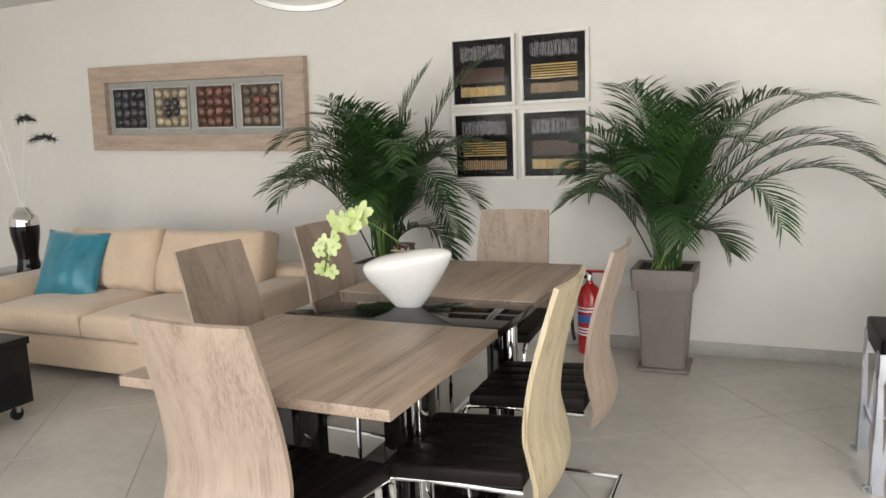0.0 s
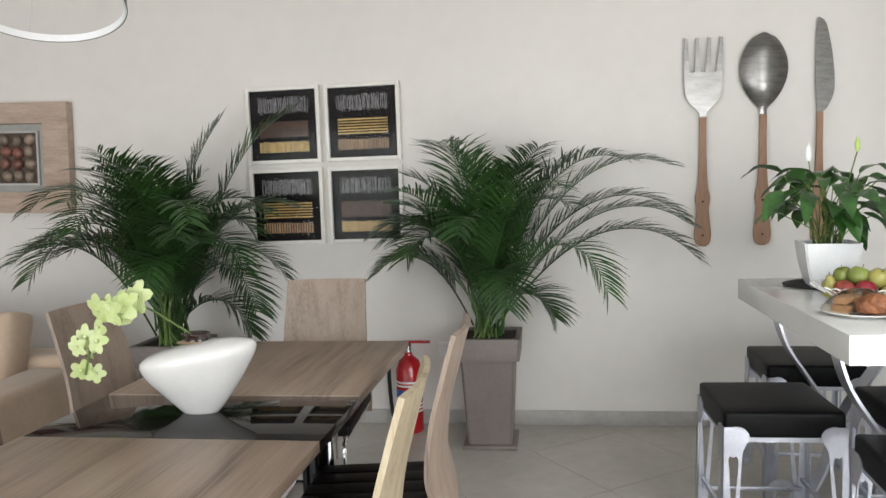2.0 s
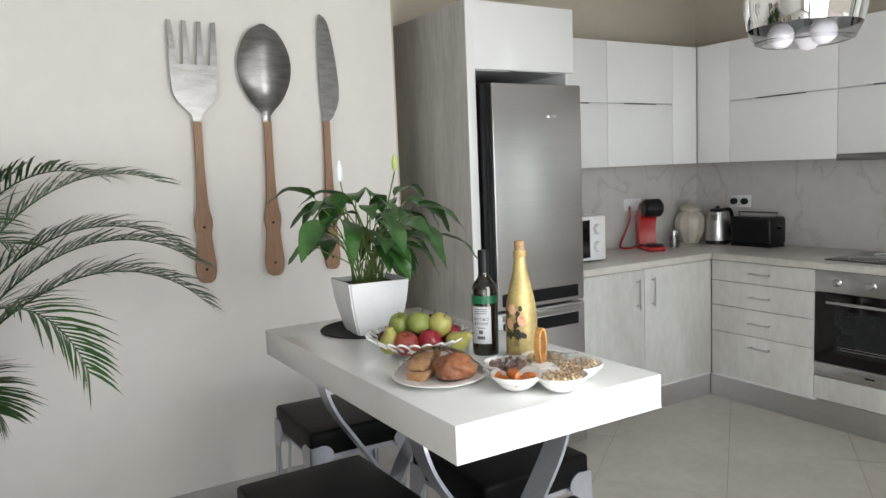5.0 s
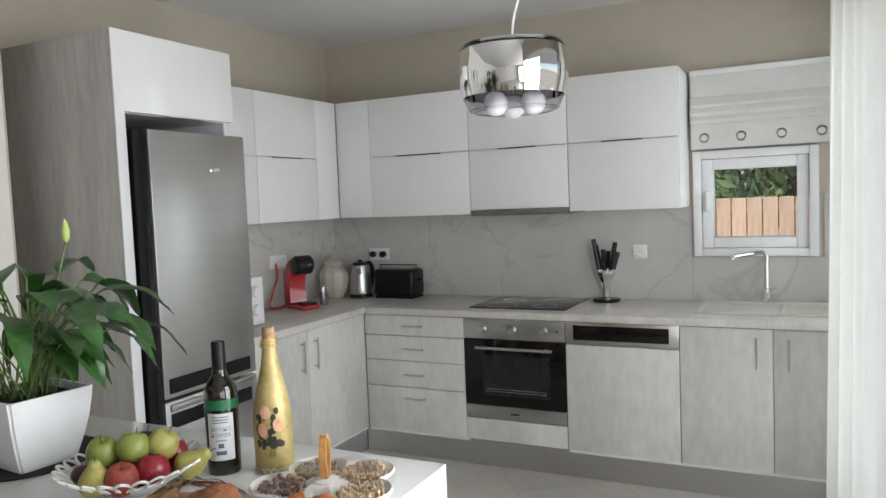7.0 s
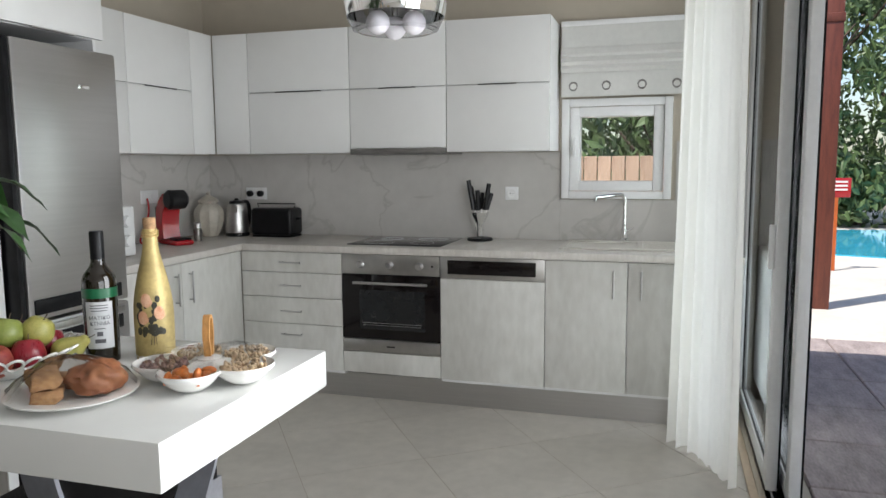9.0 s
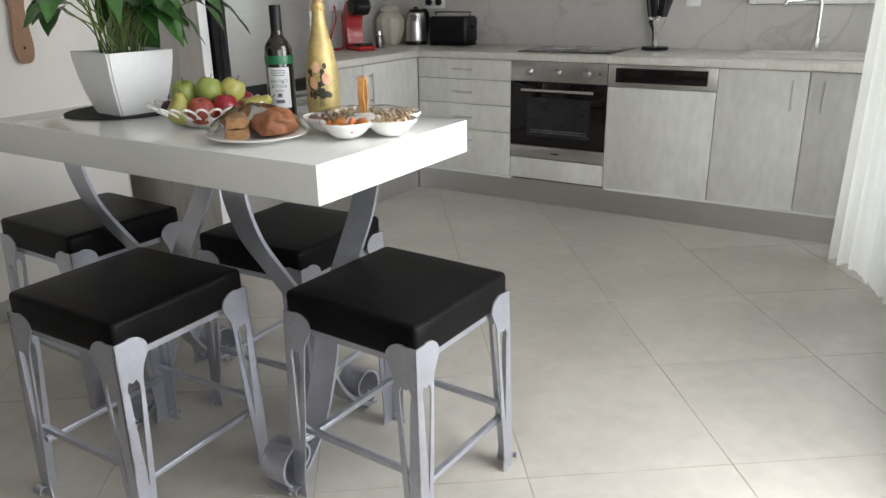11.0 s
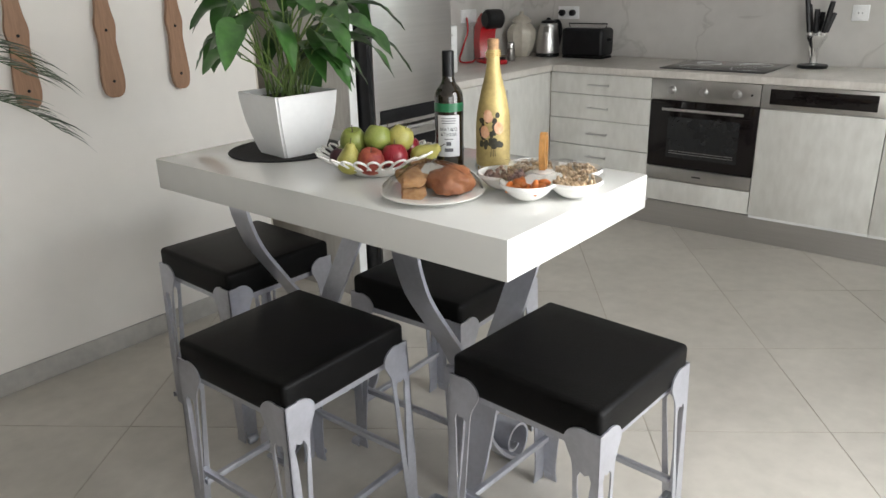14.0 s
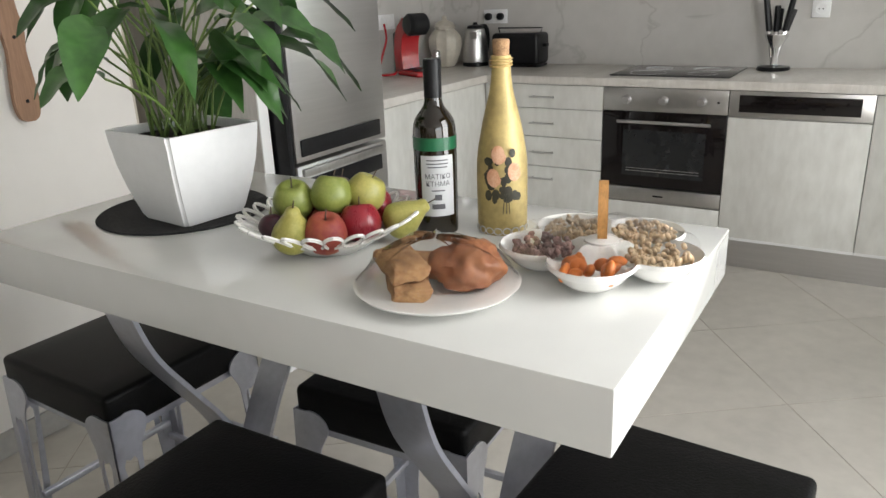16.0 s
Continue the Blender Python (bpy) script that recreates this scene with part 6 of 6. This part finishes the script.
for v in bm.verts:
    d = noise.noise(v.co * 1.6) * 0.2 - 0.28 * abs(noise.noise(v.co * 2.6)) + noise.noise(v.co * 9) * 0.06
    v.co *= 1 + d
    v.co = Vector((v.co.x * 0.048, v.co.y * 0.056, max(v.co.z, -0.55) * 0.040 + 0.028))
solo("bun", bm, M_bun, "glazed brown bread bun under cling film", "bread", (2.085, 4.225, BZ + 0.008), 30, smooth=80)
for k, (x, y, z, rz) in enumerate(((2.03, 4.29, 0.008, 40), (2.035, 4.305, 0.034, 52), (2.11, 4.30, 0.01, 120))):
    bm = bmesh.new()
    box(bm, -0.052, 0.052, -0.028, 0.028, 0, 0.024, bevel=0.007)
    bmesh.ops.subdivide_edges(bm, edges=bm.edges[:], cuts=3, use_grid_fill=True)
    for v in bm.verts:
        v.co += noise.noise_vector(v.co * 45) * 0.007
    solo("cake_slice", bm, M_cake, "dark raisin cake slice on the plate", "cake", (x, y, BZ + z), rz, group="cake slices", smooth=60)
bm = bmesh.new()
n = 36
rg = []
for j in range(7):
    u = j / 6
    rg.append([])
    for i in range(n):
        a = 2 * math.pi * i / n
        r = 0.112 * (1 - u) + 0.004
        hh = 0.018 + 0.062 * math.sin(u * math.pi / 2) ** 0.8 + 0.006 * math.sin(a * 9 + u * 5) * (1 - u) + 0.004 * math.sin(a * 17)
        rg[-1].append(bm.verts.new((r * math.cos(a), r * math.sin(a), hh)))
for a, b in zip(rg, rg[1:]):
    for i in range(n):
        bm.faces.new((a[i], a[(i + 1) % n], b[(i + 1) % n], b[i]))
bm.faces.new(rg[-1])
w_ = solo("cling_film", bm, M_film, "clear creased cling film over the bread plate", "wrap", (2.062, 4.262, BZ + 0.003), smooth=80)
w_.visible_shadow = False

# bottles
wb = thing("wine_bottle", "dark wine bottle with white label and green band", "bottle", (2.312, 4.412, BZ), 36)
M_wine = mat("dark_bottle_glass", (0.012, 0.008, 0.004), 0.04, vary=0.2, coat=0.5)
part("bottle", lathe([(p.x, p.y) for p in spline([(0.034, 0.0), (0.037, 0.005), (0.0375, 0.10), (0.0375, 0.175), (0.033, 0.20), (0.018, 0.222), (0.0145, 0.24)], 4)], 36), M_wine, wb)
part("capsule", lathe([(0.0155, 0.236), (0.0155, 0.296), (0.014, 0.30), (0.0, 0.30)], 24), M_black, wb, "black foil capsule")


def wrap(r, a0, a1, z0, z1, n=20):
    bm = bmesh.new()
    A = [[bm.verts.new((q * math.cos(a0 + (a1 - a0) * i / n), q * math.sin(a0 + (a1 - a0) * i / n), z)) for i in range(n + 1)] for q, z in ((r, z0), (r + 0.0004, z0), (r + 0.0004, z1), (r, z1))]
    for a, b in zip(A, A[1:]):
        for i in range(n):
            bm.faces.new((a[i], a[i + 1], b[i + 1], b[i]))
    return bm


FA = math.pi
M_paper = mat("label_paper", (0.55, 0.56, 0.57), 0.7, vary=0.03)
M_gband = mat("green_foil", (0.01, 0.12, 0.05), 0.35, vary=0.1)
M_ink = mat("grey_ink", (0.10, 0.10, 0.11), 0.7)
lb = part("label", wrap(0.0378, FA - 0.8, FA + 0.8, 0.035, 0.142), M_paper, wb, "white paper label")
part("green_band", wrap(0.0378, FA - 1.6, FA + 1.6, 0.15, 0.172), M_gband, wb, "green label band")
for z, w in ((0.133, 0.5), (0.127, 0.5), (0.121, 0.45), (0.08, 0.3), (0.048, 0.3)):
    part("text_bar", wrap(0.0384, FA - w, FA + w, z, z + (0.009 if z < 0.05 else 0.002), 8), M_ink, lb)
part("emblem", wrap(0.0384, FA - 0.16, FA + 0.16, 0.064, 0.074, 6), M_ink, lb)


def lettering(txt, parent, z, size, r, material):
    """Letters bent round a bottle at radius r, facing its -x side."""
    cu = bpy.data.curves.new("writing", 'FONT')
    cu.body, cu.size, cu.align_x, cu.extrude = txt, size, 'CENTER', 0.0002
    tmp = bpy.data.objects.new("writing", cu)
    scene.collection.objects.link(tmp)
    dg = bpy.context.evaluated_depsgraph_get()
    me = bpy.data.meshes.new_from_object(tmp.evaluated_get(dg))
    bpy.data.objects.remove(tmp)
    for v in me.vertices:
        a = FA + v.co.x / r
        v.co = ((r + v.co.z) * math.cos(a), (r + v.co.z) * math.sin(a), z + v.co.y)
    me.materials.clear()
    me.materials.append(material)
    ob = new("writing", me)
    ob.parent = parent
    return ob


lettering("ΜΑΤΙΚΟ", lb, 0.102, 0.012, 0.0385, M_ink)
lettering("ΚΤΗΜΑ", lb, 0.089, 0.012, 0.0385, M_ink)
gb = thing("gold_bottle", "gold painted bottle with decoupage roses and cork", "bottle", (2.362, 4.307, BZ), 36)
M_gold = mat("antique_gold_paint", (0.48, 0.37, 0.15), 0.45, 0.25, vary=0.14, scale=12, bump=0.15, bscale=70)
gprof = [(p.x, p.y) for p in spline([(0.040, 0.0), (0.043, 0.006), (0.044, 0.06), (0.043, 0.13), (0.033, 0.19), (0.020, 0.245), (0.0155, 0.285), (0.0165, 0.292), (0.0165, 0.302)], 5)]
part("bottle", lathe(gprof, 40), M_gold, gb)
part("cork", lathe([(0.0135, 0.302), (0.0145, 0.325), (0.013, 0.328), (0.0, 0.328)], 20), mat("cork", (0.42, 0.25, 0.13), 0.9, vary=0.3, scale=60), gb, "cork stopper")
part("twine", tube([(0.0185 * math.cos(k * 0.5), 0.0185 * math.sin(k * 0.5), 0.283 + k * 0.0004) for k in range(40)], 0.0016, 5), M_straw, gb, "twine round the neck")
for k in range(18):
    a = 2 * math.pi * k / 18
    part("lace_loop", tube([((0.0442 + 0.0005) * math.cos(a + 0.16 * math.cos(u * 0.7)), 0.0447 * math.sin(a + 0.16 * math.cos(u * 0.7)), 0.008 + 0.006 * math.sin(u * 0.7)) for u in range(9)], 0.0009, 4, closed=True), M_paper, gb)
M_rose = mat("rose_print", (0.72, 0.45, 0.30), 0.5, scale=60, second=(0.55, 0.24, 0.12))
M_dleaf = mat("dark_leaf_print", (0.035, 0.032, 0.018), 0.5, vary=0.3, scale=60)


def petal(a, z, wa, wz, r, material, name):
    bm = bmesh.new()
    c = bm.verts.new((r * math.cos(a), r * math.sin(a), z))
    ring = [bm.verts.new(((r - 0.0004) * math.cos(a + wa * math.cos(u * 0.5236)), (r - 0.0004) * math.sin(a + wa * math.cos(u * 0.5236)), z + wz * math.sin(u * 0.5236))) for u in range(12)]
    for i in range(12):
        bm.faces.new((c, ring[i], ring[(i + 1) % 12]))
    part(name, bm, material, gb)


rnd = random.Random(9)
for k in range(26):
    petal(FA + rnd.uniform(-0.75, 0.65), 0.105 + rnd.uniform(-0.04, 0.045), rnd.uniform(0.10, 0.22), rnd.uniform(0.005, 0.010), 0.0449, M_dleaf, "printed_leaf")
for a0, z0 in ((-0.32, 0.115), (0.30, 0.145), (0.50, 0.105)):
    for k in range(9):
        u = k * 0.7
        petal(FA - a0 + 0.13 * math.cos(u) * (0.3 + 0.1 * k) * 0.8, z0 + 0.009 * math.sin(u) * (0.3 + 0.09 * k), 0.20, 0.0100, 0.0453 + 0.0001 * (9 - k), M_rose, "printed_petal")
for a0 in (-0.15, 0.0, 0.12):
    part("printed_stem", tube([(0.0447 * math.cos(FA + a0 * 0.5), 0.0447 * math.sin(FA + a0 * 0.5), 0.075), (0.0447 * math.cos(FA + a0), 0.0447 * math.sin(FA + a0), 0.04)], 0.0008, 4), M_dleaf, gb)

# snack tray: five petal bowls and a wooden handle
TRX, TRY = 2.25, 4.085
tr = thing("snack_tray", "white ceramic flower-shaped snack tray with a wooden handle", "tray", (TRX, TRY, BZ))
M_nut = mat("pale_nuts", (0.66, 0.49, 0.31), 0.6, vary=0.12, scale=50, rand=0.2)
M_rais = mat("red_brown_mix", (0.30, 0.18, 0.16), 0.7, vary=0.3, scale=50)
M_apric = mat("dried_apricot", (0.62, 0.17, 0.03), 0.4, vary=0.2, scale=30)
LA, LC, LR = radians(190), 0.090, 0.062
lobes = [(LC * math.cos(LA + k * 1.2566), LC * math.sin(LA + k * 1.2566)) for k in range(5)]


def lobe_edge(a):
    """How far the five-petalled outline reaches at angle a."""
    best = 0.05
    for x, y in lobes:
        along, off = x * math.cos(a) + y * math.sin(a), x * math.sin(a) - y * math.cos(a)
        if along > 0 and abs(off) < LR:
            best = max(best, along + math.sqrt(LR * LR - off * off))
    return best


def tray_shell(lift, grow):
    """The dished surface: five hollows that meet in low ridges."""
    rows = []
    for j in range(17):
        u = j / 16
        row = []
        for i in range(120):
            a = 2 * math.pi * i / 120
            r = u * (lobe_edge(a) + grow)
            x, y = r * math.cos(a), r * math.sin(a)
            d = min(math.hypot(x - p, y - q) for p, q in lobes) / LR
            row.append((x, y, min(0.043, 0.006 + 0.037 * min(1.0, d) ** 2.6) + lift))
        rows.append(row)
    return rows


bm = bmesh.new()
top = [[bm.verts.new(p) for p in r] for r in tray_shell(0.0, 0.0)]
low = [[bm.verts.new(p) for p in r] for r in tray_shell(-0.005, 0.003)]
for g_, flip in ((top, False), (low, True)):
    for a, b in zip(g_, g_[1:]):
        for i in range(120):
            f_ = (a[i], b[i], b[(i + 1) % 120], a[(i + 1) % 120])
            bm.faces.new(f_[::-1] if flip else f_)
for i in range(120):
    bm.faces.new((top[-1][i], low[-1][i], low[-1][(i + 1) % 120], top[-1][(i + 1) % 120]))
bmesh.ops.remove_doubles(bm, verts=bm.verts, dist=0.0001)
dish = part("dish", bm, M_ceramic, tr, "five-petalled white ceramic dish", smooth=80)
rnd = random.Random(31)
for k in range(5):
    cx, cy = lobes[k]
    fill = (M_apric, M_nut, M_nut, M_nut, M_rais)[k]
    bm = bmesh.new()
    big = fill is M_apric
    for j in range(14 if big else 120):
        rr, aa = 0.046 * math.sqrt(rnd.random()), rnd.uniform(0, 6.28)
        sz = 0.015 if big else 0.0072
        m_ = Matrix.LocRotScale((cx + rr * math.cos(aa), cy + rr * math.sin(aa), 0.020 + rnd.uniform(0, 0.012) + 0.012 * rr / 0.046), Euler((rnd.uniform(0, 3), rnd.uniform(0, 3), rnd.uniform(0, 3))), (sz, sz * 0.7, sz * 0.5))
        bmesh.ops.create_icosphere(bm, subdivisions=2 if big else 1, radius=1, matrix=m_)
    sn = part("snack_filling", bm, fill, dish, {0: "orange dried apricots", 1: "pale peanuts", 2: "pale peanuts", 3: "roasted nuts", 4: "reddish dried fruit mix"}[k], smooth=60)
    sn["kind"] = "stuff"
part("hub", lathe([(0.0, 0.03), (0.03, 0.03), (0.026, 0.046), (0.014, 0.05), (0.0, 0.05)], 24), M_ceramic, tr)
loop = [(p.x, p.y) for p in spline([(0.006, 0.036), (0.010, 0.06), (0.017, 0.09), (0.014, 0.115), (0.008, 0.13), (-0.006, 0.132), (-0.014, 0.115), (-0.017, 0.09), (-0.010, 0.06), (-0.006, 0.036)], 4)]
hd = band(loop, -0.007, 0.007, 0.007, "y")
bmesh.ops.rotate(hd, cent=(0, 0, 0), matrix=Matrix.Rotation(radians(20), 3, 'Z'), verts=hd.verts)
part("handle", hd, mat("honey_wood", (0.50, 0.25, 0.08), 0.5, vary=0.2, scale=20, stretch=(4, 4, 1)), tr, "honey-coloured wooden loop handle")
bm = bmesh.new()
rg = []
n = 40
for j in range(6):
    u = j / 5
    rg.append([bm.verts.new(((0.137 + 0.006 * math.cos(5 * a)) * (1 - u) * math.cos(a) + 0.0, (0.137 + 0.006 * math.cos(5 * a)) * (1 - u) * math.sin(a), 0.039 + 0.018 * math.sin(u * 1.57) + 0.003 * math.sin(a * 11 + 4 * u) * (1 - u))) for a in [2 * math.pi * i / n for i in range(n)]])
for a, b in zip(rg[:-1], rg[1:-1]):
    for i in range(n):
        bm.faces.new((a[i], a[(i + 1) % n], b[(i + 1) % n], b[i]))
w_ = solo("cling_film", bm, M_film, "clear cling film stretched over the snack tray", "wrap", (TRX, TRY, BZ + 0.006), smooth=80)
w_.visible_shadow = False

# ---- floor tiles ----


def clip_poly(poly, x0, x1, y0, y1):
    for axis, lim, sign in ((0, x0, 1), (0, x1, -1), (1, y0, 1), (1, y1, -1)):
        out = []
        for i, p in enumerate(poly):
            q = poly[(i + 1) % len(poly)]
            dp, dq = sign * (p[axis] - lim), sign * (q[axis] - lim)
            if dp >= 0:
                out.append(p)
            if dp * dq < 0:
                t = dp / (dp - dq)
                out.append((p[0] + (q[0] - p[0]) * t, p[1] + (q[1] - p[1]) * t))
        poly = out
        if len(poly) < 3:
            return []
    return poly


floor = setting("floor", bx(-6.2, 1.75, -1.2, YS - 0.1, -0.12, -0.0012), M_grout, "large pale beige porcelain tiles laid diagonally", "floor")
part("screed", bx(-6.2, XE, YS - 0.1, 6.3, -0.12, -0.0014), M_grout, floor)
TA, TS = radians(36.4), 0.583
ux, uy = Vector((math.cos(TA), math.sin(TA))), Vector((-math.sin(TA), math.cos(TA)))
O = Vector((3.65, 3.895))
half = TS / 2 - 0.0022
shared = {}
for i in range(-20, 8):
    for j in range(-14, 14):
        c = O + ux * TS * (i + 0.5) + uy * TS * (j + 0.5)
        if not (-6.6 < c.x < 5.9 and -1.5 < c.y < 6.6):
            continue
        quad = [c + ux * half * a + uy * half * b for a, b in ((-1, -1), (1, -1), (1, 1), (-1, 1))]
        for rect in ((-6.2, 1.75, -1.0, YS), (-6.2, XE, YS, YK)):
            pl = clip_poly([(p.x, p.y) for p in quad], *rect)
            if len(pl) < 3:
                continue
            whole = len(pl) == 4 and all(abs(pl[k][0] - quad[k].x) < 1e-5 for k in range(4))
            if whole and "m" in shared:
                t = new("tile", shared["m"])
            else:
                me = mesh(prism([(x - c.x, y - c.y) for x, y in pl], -0.004, 0.0, "z"), "tile", M_tile, 0)
                if whole:
                    shared["m"] = me
                t = new("tile", me)
            t.location = (c.x, c.y, 0)
            t.parent = floor
